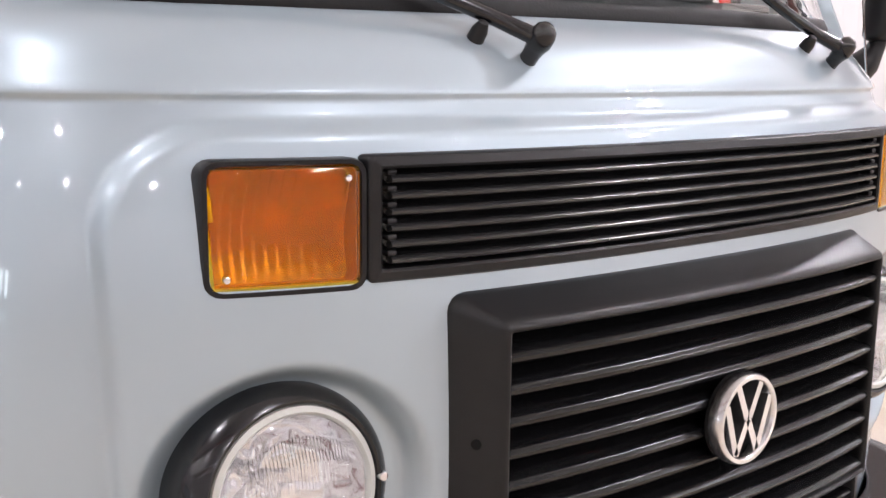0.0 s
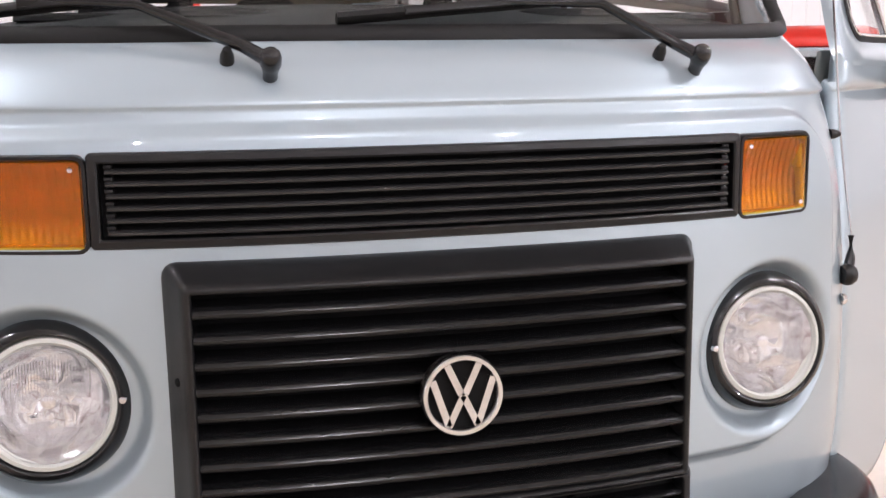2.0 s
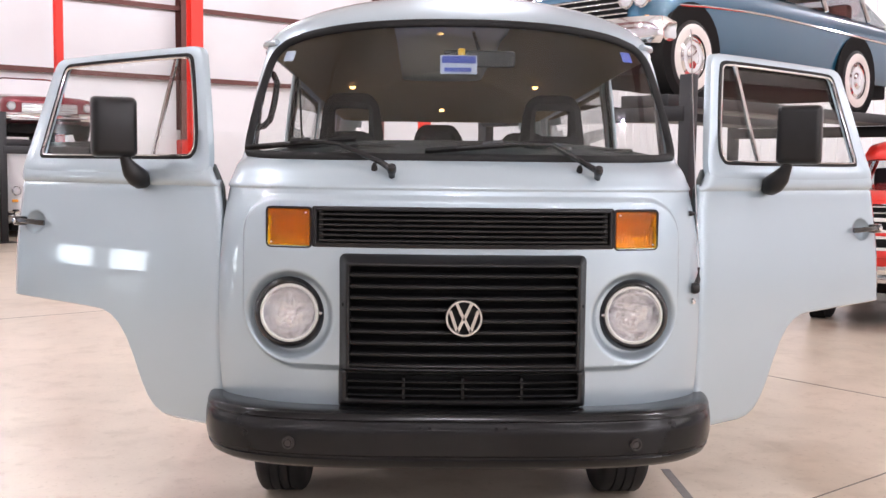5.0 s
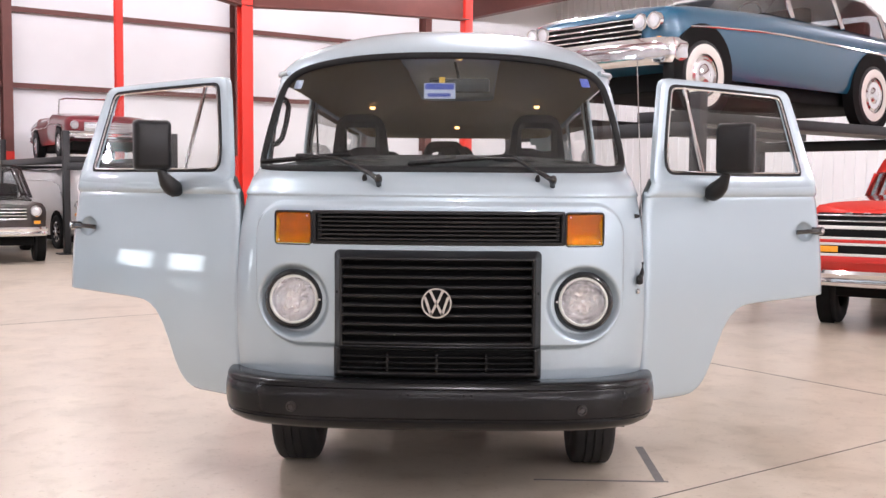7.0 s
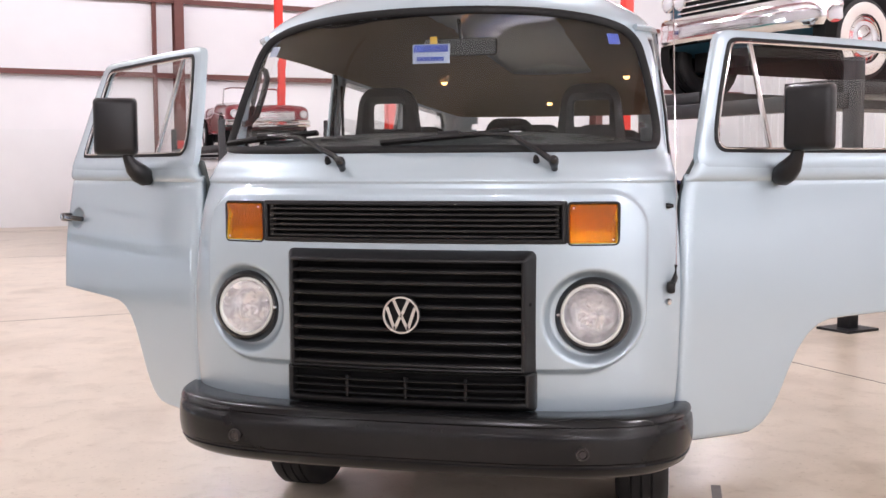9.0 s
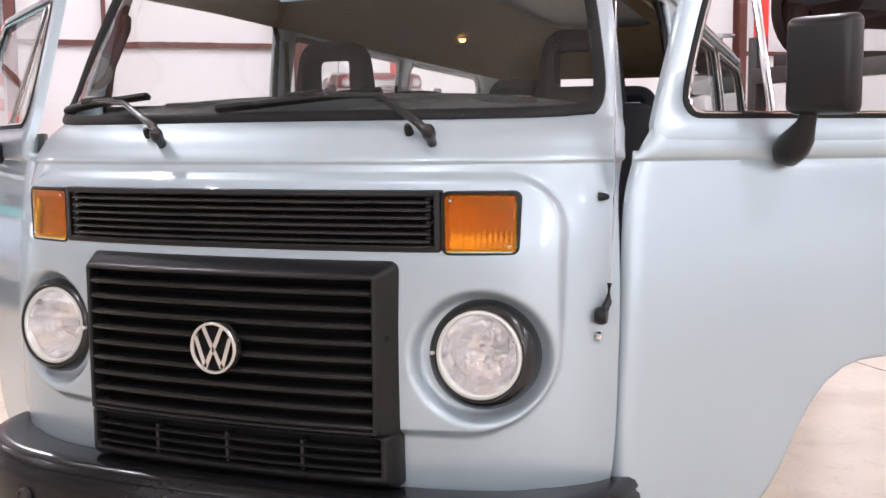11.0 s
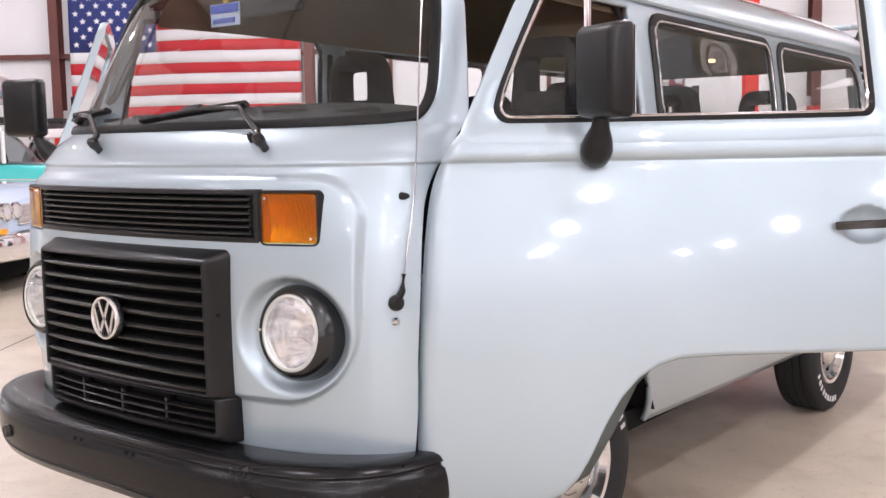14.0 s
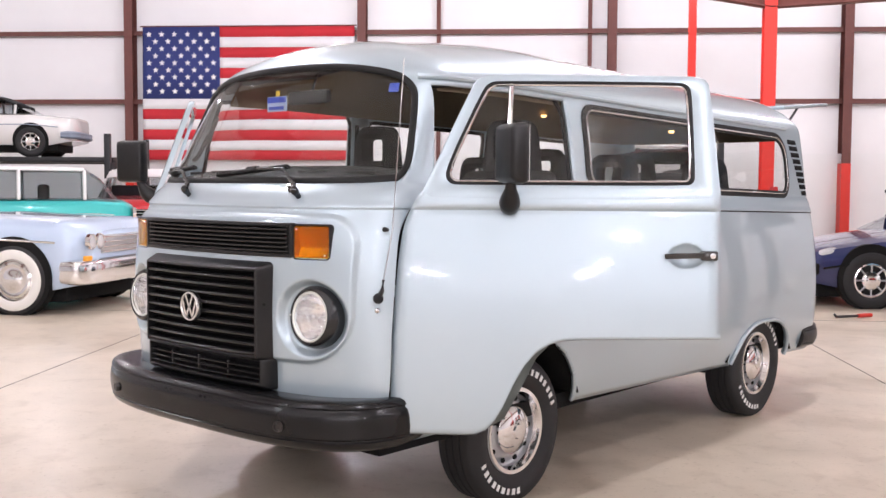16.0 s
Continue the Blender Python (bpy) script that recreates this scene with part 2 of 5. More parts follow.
def tube(path, radius, n=8, closed=False, bm=None, flat=None, up=(0, 0, 1)):
    """Sweeps a round, or flat (width, height), section along a path."""
    pts = [Vector(p) for p in path]
    rows = []
    for i, p in enumerate(pts):
        a = pts[i - 1] if i or closed else p
        b = pts[(i + 1) % len(pts)] if i + 1 < len(pts) or closed else p
        t = (b - a).normalized()
        u = Vector(up)
        if abs(t.dot(u)) > 0.98:
            u = Vector((1, 0, 0))
        side = t.cross(u).normalized()
        top = side.cross(t)
        r = radius(i / max(1, len(pts) - 1)) if callable(radius) else radius
        if flat:
            w, h = flat[0] / 2, flat[1] / 2
            ring = [(-w, -h * .6), (-w, h * .6), (-w * .6, h), (w * .6, h), (w, h * .6), (w, -h * .6), (w * .6, -h), (-w * .6, -h)]
            rows.append([p + side * x + top * y for x, y in ring])
        else:
            rows.append([p + side * (r * math.cos(2 * math.pi * k / n)) + top * (r * math.sin(2 * math.pi * k / n)) for k in range(n)])
    own = bmesh.new()
    grid(rows, closed_u=True, closed_v=closed, bm=own)
    if not closed:
        own.verts.ensure_lookup_table()
        m = len(rows[0])
        own.faces.new([own.verts[k] for k in range(m)])
        own.faces.new([own.verts[len(own.verts) - 1 - k] for k in range(m)])
    bmesh.ops.recalc_face_normals(own, faces=own.faces)
    return merge(bm, own)


def round_rect(x0, x1, z0, z1, r, n=6):
    """Points round a rectangle with rounded corners; r may be four radii: low left, low right, top right, top left."""
    rs = (r,) * 4 if not isinstance(r, (tuple, list)) else r
    out = []
    for (cx, cz, a0), q in zip(((x0, z0, 180), (x1, z0, 270), (x1, z1, 0), (x0, z1, 90)), rs):
        sx, sz = (1 if cx == x0 else -1), (1 if cz == z0 else -1)
        for k in range(n + 1):
            a = radians(a0 + 90 * k / n)
            out.append((cx + sx * q + q * math.cos(a), cz + sz * q + q * math.sin(a)))
    return out


def smoother(pts, times=2):
    """Rounds the corners of a closed polygon."""
    for _ in range(times):
        out = []
        for i, p in enumerate(pts):
            q = pts[(i + 1) % len(pts)]
            out += [tuple(a * .75 + b * .25 for a, b in zip(p, q)), tuple(a * .25 + b * .75 for a, b in zip(p, q))]
        pts = out
    return pts


def dense(pts, step, closed=True):
    """Walks a polygon in even small steps."""
    out = []
    n = len(pts)
    for i in range(n if closed else n - 1):
        a, b = Vector(pts[i]), Vector(pts[(i + 1) % n])
        k = max(1, int((b - a).length / step))
        out += [tuple(a.lerp(b, j / k)) for j in range(k)]
    return out


def ramp(x, pts):
    """Straight lines through (x, value) pairs."""
    if x <= pts[0][0]:
        return pts[0][1]
    for (a, p), (b, q) in zip(pts, pts[1:]):
        if x <= b:
            return p + (q - p) * (x - a) / (b - a)
    return pts[-1][1]


def curve(x, pts):
    """A smooth line through (x, value) pairs that never overshoots."""
    if x <= pts[0][0]:
        return pts[0][1]
    if x >= pts[-1][0]:
        return pts[-1][1]
    i = max(k for k in range(len(pts) - 1) if pts[k][0] <= x)
    d = [(pts[k + 1][1] - pts[k][1]) / (pts[k + 1][0] - pts[k][0]) for k in range(len(pts) - 1)]

    def slope(k):
        if k in (0, len(pts) - 1):
            return d[min(k, len(d) - 1)]
        return 0.0 if d[k - 1] * d[k] <= 0 else 2 * d[k - 1] * d[k] / (d[k - 1] + d[k])
    (a, p), (b, q) = pts[i], pts[i + 1]
    h = b - a
    t = (x - a) / h
    return (p * (2 * t ** 3 - 3 * t ** 2 + 1) + h * slope(i) * (t ** 3 - 2 * t ** 2 + t) + q * (3 * t ** 2 - 2 * t ** 3) + h * slope(i + 1) * (t ** 3 - t ** 2))


def step(a, b, x):
    t = min(1, max(0, (x - a) / (b - a)))
    return t * t * (3 - 2 * t)


# ------------------------------------------------------------------ the hall
WALL_V, WALL_U, BACK_V, BACK_U = 22.57, 20.8, -46.0, -24.0


def hall_part(name, bm, mat, label, category="", kind="structure", parent=None, angle=40):
    ob = part(name, bm, mat, parent, label, angle=angle)
    if parent is None:
        ob.matrix_world = HALL
        tagged(ob, label, category or name.split("_")[0], kind=kind)
    return ob


floor = hall_part("floor", box(BACK_U - .3, WALL_U + .3, BACK_V - .3, WALL_V + .3, -0.2, 0), M_FLOOR, "polished beige concrete floor with faint stains", "floor")
hall_part("ceiling", box(BACK_U - .3, WALL_U + .3, BACK_V - .3, WALL_V + .3, CEILING, CEILING + .2), M_CEIL, "white insulated metal roof of the hall", "ceiling")
wall_flag = hall_part("wall_north", box(BACK_U - .3, WALL_U + .3, WALL_V, WALL_V + .3, 0, CEILING), M_WALL, "white insulated hall wall with brown steel rails", "wall")
wall_rib = hall_part("wall_east", box(WALL_U, WALL_U + .3, BACK_V - .3, WALL_V, 0, CEILING), M_PANEL, "white ribbed sheet metal wall", "wall")
hall_part("wall_south", box(BACK_U - .3, WALL_U + .3, BACK_V - .3, BACK_V, 0, CEILING), M_WALL, "plain white wall behind the path", "wall")
hall_part("wall_west", box(BACK_U - .3, BACK_U, BACK_V, WALL_V, 0, CEILING), M_WALL, "white wall with daylight windows", "wall")
# lower white liner sheet on the flag wall
bm = box(BACK_U, WALL_U, WALL_V - .04, WALL_V - .004, 0, 2.25)
hall_part("trim_liner", bm, M_PANEL, "white liner sheet along the wall's foot", "wall panel", parent=None)
# ribs of the east wall
bm = bmesh.new()
v = BACK_V + .2
while v < WALL_V - .2:
    box(WALL_U - .03, WALL_U - .002, v, v + .07, 0, CEILING, bm=bm)
    v += 0.3
hall_part("trim_ribs", bm, M_PANEL, "white upright ribs of the sheet wall", "wall panel")


def h_column(w, d, h, t=0.018):
    bm = box(-w / 2, w / 2, -d / 2, -d / 2 + t, 0, h)
    box(-w / 2, w / 2, d / 2 - t, d / 2, 0, h, bm=bm)
    box(-t / 2, t / 2, -d / 2 + t, d / 2 - t, 0, h, bm=bm)
    box(-w * .7, w * .7, -d * .7, d * .7, 0, 0.02, bm=bm)
    return bm


first = None
for u in (-21.0, -14.95, -8.98, -2.86, 3.5, 9.3, 15.4):
    if first is None:
        first = part("wall_column", h_column(.22, .35, CEILING), M_STEEL_BROWN)
        first.matrix_world = hall_pose(u, WALL_V - .19)
        tagged(first, "dark oxide-red steel column against the white wall", "column", "columns along the wall", "structure")
    else:
        o = copy_thing(first, hall_pose(u, WALL_V - .19))
_foot = part("red_foot", box(-.115, .115, -.18, .18, 0.001, 2.0), M_RED_STEEL, None)
_foot.matrix_world = hall_pose(9.3, WALL_V - .19)
tagged(_foot, "bright red painted casing round the foot of a wall column", "column casing", "casings of the wall columns", kind="structure")
for u in (-21.0, -14.95, -8.98, -2.86, 3.5, 15.4):
    copy_thing(_foot, hall_pose(u, WALL_V - .19))
for z in (3.56, 5.33):
    bm = box(BACK_U, WALL_U, WALL_V - .22, WALL_V - .02, z - .015, z + .015)
    box(BACK_U, WALL_U, WALL_V - .225, WALL_V - .205, z - .07, z + .05, bm=bm)
    hall_part("trim_girt", bm, M_STEEL_BROWN, "long brown steel rail across the wall", "rail")
for u, v, w, h in ((5.21, 13.02, .20, CEILING), (4.87, 18.51, .15, CEILING), (6.2, -.2, .165, CEILING)):
    col = part("red_column", h_column(w, w, h), M_RED_STEEL)
    col.matrix_world = hall_pose(u, v)
    tagged(col, "bright red painted steel column on the concrete floor", "column", "red columns in the hall", "structure")
post = part("red_post", box(-.09, .09, -.09, .09, 0, CEILING, .008), M_RED_STEEL)
post.matrix_world = hall_pose(9.9, 13.02)
tagged(post, "slim bright red steel post behind the van", "column", "red columns in the hall", "structure")
for u in (-.9, 2.95):
    o = hall_part("wall_post", box(u - .05, u + .05, WALL_V - .16, WALL_V - .06, 0, CEILING, .005), M_STEEL_BROWN, "thin oxide-red steel post on the wall", "column")
# haunched beam over the red columns
rws = []
for u, z0 in ((1.0, 5.2), (3.2, 4.62), (5.21, 4.28), (7.2, 4.40), (9.9, 4.50)):
    rws.append([(u, 12.92, z0), (u, 13.12, z0), (u, 13.12, z0 + .03), (u, 13.03, z0 + .03), (u, 13.03, 5.3), (u, 13.12, 5.3), (u, 13.12, 5.33), (u, 12.92, 5.33), (u, 12.92, 5.3), (u, 13.01, 5.3), (u, 13.01, z0 + .03), (u, 12.92, z0 + .03)])
hall_part("trim_haunch_beam", grid(rws, closed_u=True), M_STEEL_BROWN, "deep tapered oxide-red steel beam over the red column", "beam", angle=20)
# rafters
for u, v0, v1, z0 in ((6.29, BACK_V, WALL_V, 6.35), (-7.2, BACK_V, WALL_V, 6.35), (17, BACK_V, WALL_V, 6.35), (-17, BACK_V, WALL_V, 6.35)):
    bm = box(u - .13, u + .13, v0, v1, z0, z0 + .03)
    box(u - .13, u + .13, v0, v1, CEILING - .05, CEILING - .02, bm=bm)
    box(u - .015, u + .015, v0, v1, z0 + .03, CEILING - .05, bm=bm)
    hall_part("trim_rafter", bm, M_STEEL_BROWN, "deep oxide-red steel roof beam", "beam")
for v in (-42, -36, -30, -24, -18, -12, -6, 0.4, 6.6, 13.6, 19.8):
    bm = box(BACK_U, WALL_U, v - .05, v + .05, CEILING - .28, CEILING - .02)
    hall_part("trim_purlin", bm, M_STEEL_BROWN, "brown steel roof purlin", "beam")

# lamp shells, also at the unseen lamps added for fill
shell = None
for u, v in LAMPS:
    at = hall_pose(u, v, CEILING - 1.0)
    if shell is None:
        shell = thing("high_bay_lamp", at, "white high-bay lamp under the roof, in a partly added set", "ceiling lamp", "high-bay lamps")
        part("reflector", lathe([(.33, 0.0), (.31, .05), (.16, .26), (.10, .30), (.10, .42), (0.0, .43)], "z", 28), M_LAMP_SHELL, shell)
        part("hanger", tube([(0, 0, .43), (0, 0, .98)], .012), M_LIFT, shell)
    else:
        copy_thing(shell, at)

# daylight windows
for v in (16.95, 18.85):
    win = thing("window_1" if v < 16 else "window_2", hall_pose(BACK_U, v, 1.6, 0), "bright daylight window in the white wall", "window", kind="structure")
    part("pane", box(.012, .02, -.62, .62, -.85, .85), M_DAYLIGHT, win)
    bm = box(.0, .06, -.69, -.62, -.92, .92)
    box(.0, .06, .62, .69, -.92, .92, bm=bm)
    box(.0, .06, -.62, .62, .85, .92, bm=bm)
    box(.0, .06, -.62, .62, -.92, -.85, bm=bm)
    part("window_frame", bm, M_PANEL, win)

# floor joints and tape
bm = bmesh.new()
for v in (-42.9, -35.8, -28.7, -21.6, -14.5, -7.4, -.3, 6.8, 13.9, 21):
    box(BACK_U, WALL_U, v - .004, v + .004, 0.0, .0015, bm=bm)
for u in (-20.6, -14.5, -8.4, -2.3, 3.8, 9.9, 16):
    box(u - .004, u + .004, BACK_V, WALL_V, 0.0, .0015, bm=bm)
hall_part("floor_joint", bm, M_JOINT, "thin dark saw-cut joints in the concrete", "floor joint")
bm = box(.42, 1.03, .572, .590, 0, .0015)
box(.975, 1.015, .59, 1.20, 0, .0015, bm=bm)
tape = part("floor_mark", bm, M_MARK)
tagged(tape, "worn dark corner mark taped on the floor", "floor mark", kind="structure")

# flag
FW, FH = 5.57, 3.44
flag = thing("wall_flag", hall_pose(-8.62, WALL_V - .27, 2.03), "large red, white and blue striped flag hanging on the wall", "flag")


def cloth(u, z):
    return -.02 - .03 * math.sin(u * 2.1 + z) * (1 - z / FH) - .012 * math.sin(u * 5 + 1.3 * z)


def cloth_patch(u0, u1, z0, z1, lift=0.0):
    n = max(2, int((u1 - u0) / .12))
    return grid([[(u0 + (u1 - u0) * k / n, cloth(u0 + (u1 - u0) * k / n, z) - lift, z) for k in range(n + 1)] for z in (z0, (z0 + z1) / 2, z1)])


h = FH / 13
for k in range(13):
    top = FH - k * h
    part("stripe", cloth_patch(2.05 if k < 7 else 0, FW, top - h, top), M_FLAG_RED if k % 2 == 0 else M_FLAG_WHITE, flag, solid=.003)
canton = part("canton", cloth_patch(0, 2.05, FH - 7 * h, FH), M_FLAG_BLUE, flag, "navy blue field with white stars", solid=.003)
star = None
for r in range(9):
    for c in range(6 if r % 2 == 0 else 5):
        u = .17 + c * .342 + (0 if r % 2 == 0 else .171)
        z = FH - 7 * h + .19 + r * (7 * h - .38) / 8
        if star is None:
            bm = bmesh.new()
            ring = [bm.verts.new((.085 * (1 if k % 2 == 0 else .42) * math.sin(k * math.pi / 5), 0, .085 * (1 if k % 2 == 0 else .42) * math.cos(k * math.pi / 5))) for k in range(10)]
            mid = bm.verts.new((0, -.004, 0))
            for k in range(10):
                bm.faces.new((mid, ring[k], ring[(k + 1) % 10]))
            star = part("star", bm, M_FLAG_WHITE, canton, m=Matrix.Translation((u, cloth(u, z) - .012, z)))
        else:
            again(star, Matrix.Translation((u, cloth(u, z) - .012, z)))
part("hem_rod", tube([(-.05, -.02, FH + .015), (FW + .05, -.02, FH + .015)], .018), M_STEEL_BROWN, flag)


# ------------------------------------------------------------------ the van
van = thing("camper_van", Matrix(), "light silver-blue passenger van with both cab doors open", "van")
P_FRONT = 2.4
Y0 = [(.40, -.055), (.50, -.085), (.60, -.10), (.90, -.106), (1.10, -.102), (1.20, -.0925), (1.27, -.0785), (1.32, -.058), (1.345, -.040), (1.37, -.012), (1.39, .018), (1.405, .035), (1.60, .150), (1.80, .263), (1.82, .275)]
WID = [(.40, .80), (.46, .825), (.54, .846), (.62, .858), (.72, .8635), (.80, .864), (.90, .862), (1.0, .856), (1.1, .846), (1.2, .832), (1.27, .8175), (1.335, .807), (1.365, .800), (1.385, .790), (1.40, .782), (1.60, .757), (1.80, .727), (1.82, .722)]


def faired(pts, bulge):
    """A table of the profile every 2 mm, with its joints smoothed out and the crease under the belt put back."""
    out = []
    for k in range(721):
        z = .40 + .002 * k
        w = .5 * max(0.0, min(.07, 1.40 - z, z - .40))
        y = sum(curve(z + w * q / 6, pts) for q in range(-6, 7)) / 13
        out.append(y + bulge * (math.exp(-((z - 1.302) / .0035) ** 2) if z < 1.302 else math.exp(-((z - 1.302) / .024) ** 2)))
    return out


Y0_TABLE, WID_TABLE = faired(Y0, -.0065), faired(WID, .0060)


def read(table, z):
    q = min(719.999, max(0.0, (z - .40) / .002))
    k = int(q)
    return table[k] + (table[k + 1] - table[k]) * (q - k)


DEP = [(.4, .33), (.6, .35), (1.3, .35), (1.42, .31), (1.82, .29)]
REAR, REAR_D = 4.16, .17


def level(z):
    """Front line, half width and corner depth of the body at a height."""
    if z <= 1.82:
        return read(Y0_TABLE, z), read(WID_TABLE, z), ramp(z, DEP), 0.0
    f = min(1, (z - 1.82) / .21)
    k = math.sqrt(max(0.0, 1 - f ** (1 / .6)))
    return .275 + .44 * (1 - k), .722 * k, .29 * k + .02, f


def front_y(x, z):
    y0, w, d, _ = level(z)
    q = min(1.0, abs(x) / max(w, 1e-6))
    return y0 + d * (1 - (1 - q ** P_FRONT) ** (1 / P_FRONT))


def side_x(y, z):
    y0, w, d, _ = level(z)
    if y >= y0 + d:
        if y > REAR - REAR_D:
            q = min(1, (y - REAR + REAR_D) / REAR_D)
            return w * (1 - q ** 2.8) ** (1 / 2.8)
        return w
    q = max(0.0, 1 - (y - y0) / d)
    return w * max(0.0, 1 - q ** P_FRONT) ** (1 / P_FRONT)


def settle(p):
    """The van sits a little lower at its tail; the roof rises behind the brow."""
    x, y, z = p
    f = max(0.0, min(1, (z - 1.82) / .21))
    return Vector((x, y, z + .075 * f * step(.45, 1.5, y) - .023 * max(0.0, y - .9)))


def face_relief(x, z):
    """The raised face panel with its rounded outline, and the lamp bowls."""
    ax = abs(x)
    top, low, side = 1.270, .718, .724
    r = .12 if z > 1.0 else .19
    cz, hz = (top + low) / 2, (top - low) / 2
    qx, qz = ax - side + r, abs(z - cz) - hz + r
    d = math.hypot(max(qx, 0), max(qz, 0)) + min(max(qx, qz), 0) - r
    soft = .0055 + .006 * step(.80, 1.05, z)
    out = .018 * step(soft, -soft, d)
    rr = math.hypot(ax - .5635, z - .885)
    return out - .034 * step(.151, .120, rr)


def front_at(x, z, off=0.0):
    return Vector((x, front_y(x, z) - off, z))


def in_poly(p, poly):
    x, y = p
    inside = False
    for (x1, y1), (x2, y2) in zip(poly, poly[1:] + poly[:1]):
        if (y1 > y) != (y2 > y) and x < (x2 - x1) * (y - y1) / (y2 - y1) + x1:
            inside = not inside
    return inside


def nearest(p, pts):
    if not (min(q[0] for q in pts[::9]) - .05 < p[0] < max(q[0] for q in pts[::9]) + .05):
        return (9, 9)
    return min(pts, key=lambda q: (q[0] - p[0]) ** 2 + (q[1] - p[1]) ** 2)


half = [(.735, 1.402), (.752, 1.44), (.735, 1.55), (.70, 1.70), (.672, 1.78), (.60, 1.832), (.40, 1.868), (.18, 1.882)]
WINDSHIELD = smoother([(0, 1.402)] + half + [(0, 1.884)] + [(-x, z) for x, z in reversed(half)], 2)
DOORWAY = [(.112, .44), (.114, .80), (.129, 1.0), (.165, 1.20), (.185, 1.24), (.235, 1.30), (.33, 1.371), (.40, 1.42), (.425, 1.60), (.455, 1.79), (.62, 1.805), (1.30, 1.80), (1.345, 1.74), (1.37, 1.40), (1.385, .86), (1.30, .83), (.95, .82), (.84, .79), (.76, .70), (.70, .56), (.64, .46), (.58, .43)]
SIDE_A = round_rect(1.49, 2.55, 1.405, 1.768, .06)
SIDE_B = round_rect(2.66, 3.74, 1.405, 1.768, (.06, .10, .14, .06))
ARCH_F = [(.93 + .405 * math.cos(radians(a)), .335 + .405 * math.sin(radians(a))) for a in range(-20, 201, 8)]
def rear_arch(a, grow=0.0):
    """A point of the squarish rear wheel opening."""
    ca, sa = math.cos(radians(a)), math.sin(radians(a))
    return (3.29 + (.375 + grow) * math.copysign(abs(ca) ** .75, ca), .345 + (.30 + grow) * math.copysign(abs(sa) ** .85, sa))


ARCH_B = [rear_arch(a) for a in range(-20, 201, 8)]
BACKLIGHT = round_rect(-.60, .60, 1.40, 1.76, .1)
HATCH = round_rect(-.60, .60, .95, 1.80, .1)
SIDE_HOLES = [DOORWAY, SIDE_A, SIDE_B, ARCH_F, ARCH_B]
SIDE_EDGES = [dense(h, .006) for h in SIDE_HOLES]
FRONT_EDGE = dense(WINDSHIELD, .006)

levels = [.405, .43, .46] + [.48 + .0085 * k for k in range(29)] + [.725 + .005 * k for k in range(140)]
levels = [z for z in levels if z < 1.27 or 1.314 < z < 1.40] + [1.2705 + .003 * k for k in range(15)] + [1.402 + .02 * k for k in range(20)] + [1.79, 1.805] + [1.82 + .21 * f for f in (.02, .06, .11, .17, .24, .32, .41, .5, .6, .7, .8, .88, .95, 1.0)]
levels = sorted(levels)
NF, ND, NS, NR = 150, 110, 104, 16
EDGE_A = [(.44, .112), (.80, .114), (.90, .119), (1.0, .129), (1.1, .142), (1.19, .162), (1.236, .183), (1.30, .235), (1.333, .274), (1.371, .33), (1.42, .40), (1.60, .425), (1.79, .455), (1.82, .455)]
EDGE_B = [(.44, 1.385), (.86, 1.385), (1.40, 1.37), (1.70, 1.355), (1.79, 1.345), (1.82, 1.345)]


def half_line(z):
    """Half of the body's outline at a height, with set columns at the two sides of the doorway."""
    y0, w, d, f = level(z)
    a_y, b_y = curve(z, EDGE_A), ramp(z, EDGE_B)
    if f:
        a_y = max(a_y, y0 + .12)
        b_y = max(b_y, a_y + .5)
    arc = lambda q: y0 + d * (1 - max(0.0, math.cos(radians(q))) ** (2 / P_FRONT))
    if a_y > y0 + d:
        top = 90 + (a_y - y0 - d) / .01
    else:
        top = math.degrees(math.acos((1 - (a_y - y0) / d) ** (P_FRONT / 2)))
    out = []
    for i in range(NF + 1):
        q = top * i / NF
        if q <= 90:
            a = radians(q)
            x, y = w * math.sin(a) ** (2 / P_FRONT), arc(q)
            nx, ny = math.sin(a) ** (2 - 2 / P_FRONT) / max(w, .01), -max(0, math.cos(a)) ** (2 - 2 / P_FRONT) / d
        else:
            x, y, nx, ny = w, y0 + d + (q - 90) * .01, 1, 0
        out.append((x, y, nx, ny))
    back = REAR - .44 * (1 - w / .722) if z > 1.82 else REAR
    for n, (ya, yb) in ((ND, (a_y, b_y)), (NS, (b_y, back - REAR_D))):
        for i in range(1, n + 1):
            y = ya + (yb - ya) * i / n
            out.append((side_x(y, z) if y < y0 + d else w, y, 1, 0))
    for i in range(1, NR + 1):
        a = radians(90 * i / NR)
        out.append((w * max(0, math.cos(a)) ** .72, back - REAR_D + REAR_D * math.sin(a) ** .72, math.cos(a), math.sin(a)))
    return out


rows, flags = [], []
for z in levels:
    line = []
    for k, (x, y, nx, ny) in enumerate(half_line(z)):
        n = Vector((nx, ny, 0)).normalized()
        zz = z
        if k <= NF and z < 1.40:
            bump = face_relief(x, z) * step(.55, .15, y)
            x, y = x + n.x * bump, y + n.y * bump
        if z >= 1.36 and k <= NF:
            q = nearest((x, zz), FRONT_EDGE)
            if math.hypot(q[0] - x, q[1] - zz) < .011:
                x, zz = q
                y = front_y(x, zz)
        if k > NF and k != NF + ND and z < 1.82 and (k > NF + ND or z < .90):
            for edge in SIDE_EDGES:
                q = nearest((y, zz), edge)
                if math.hypot(q[0] - y, q[1] - zz) < .0135:
                    y, zz = q
                    x = side_x(y, zz)
                    break
        line.append((x, y, zz))
    rows.append(line)
cols = len(rows[0])


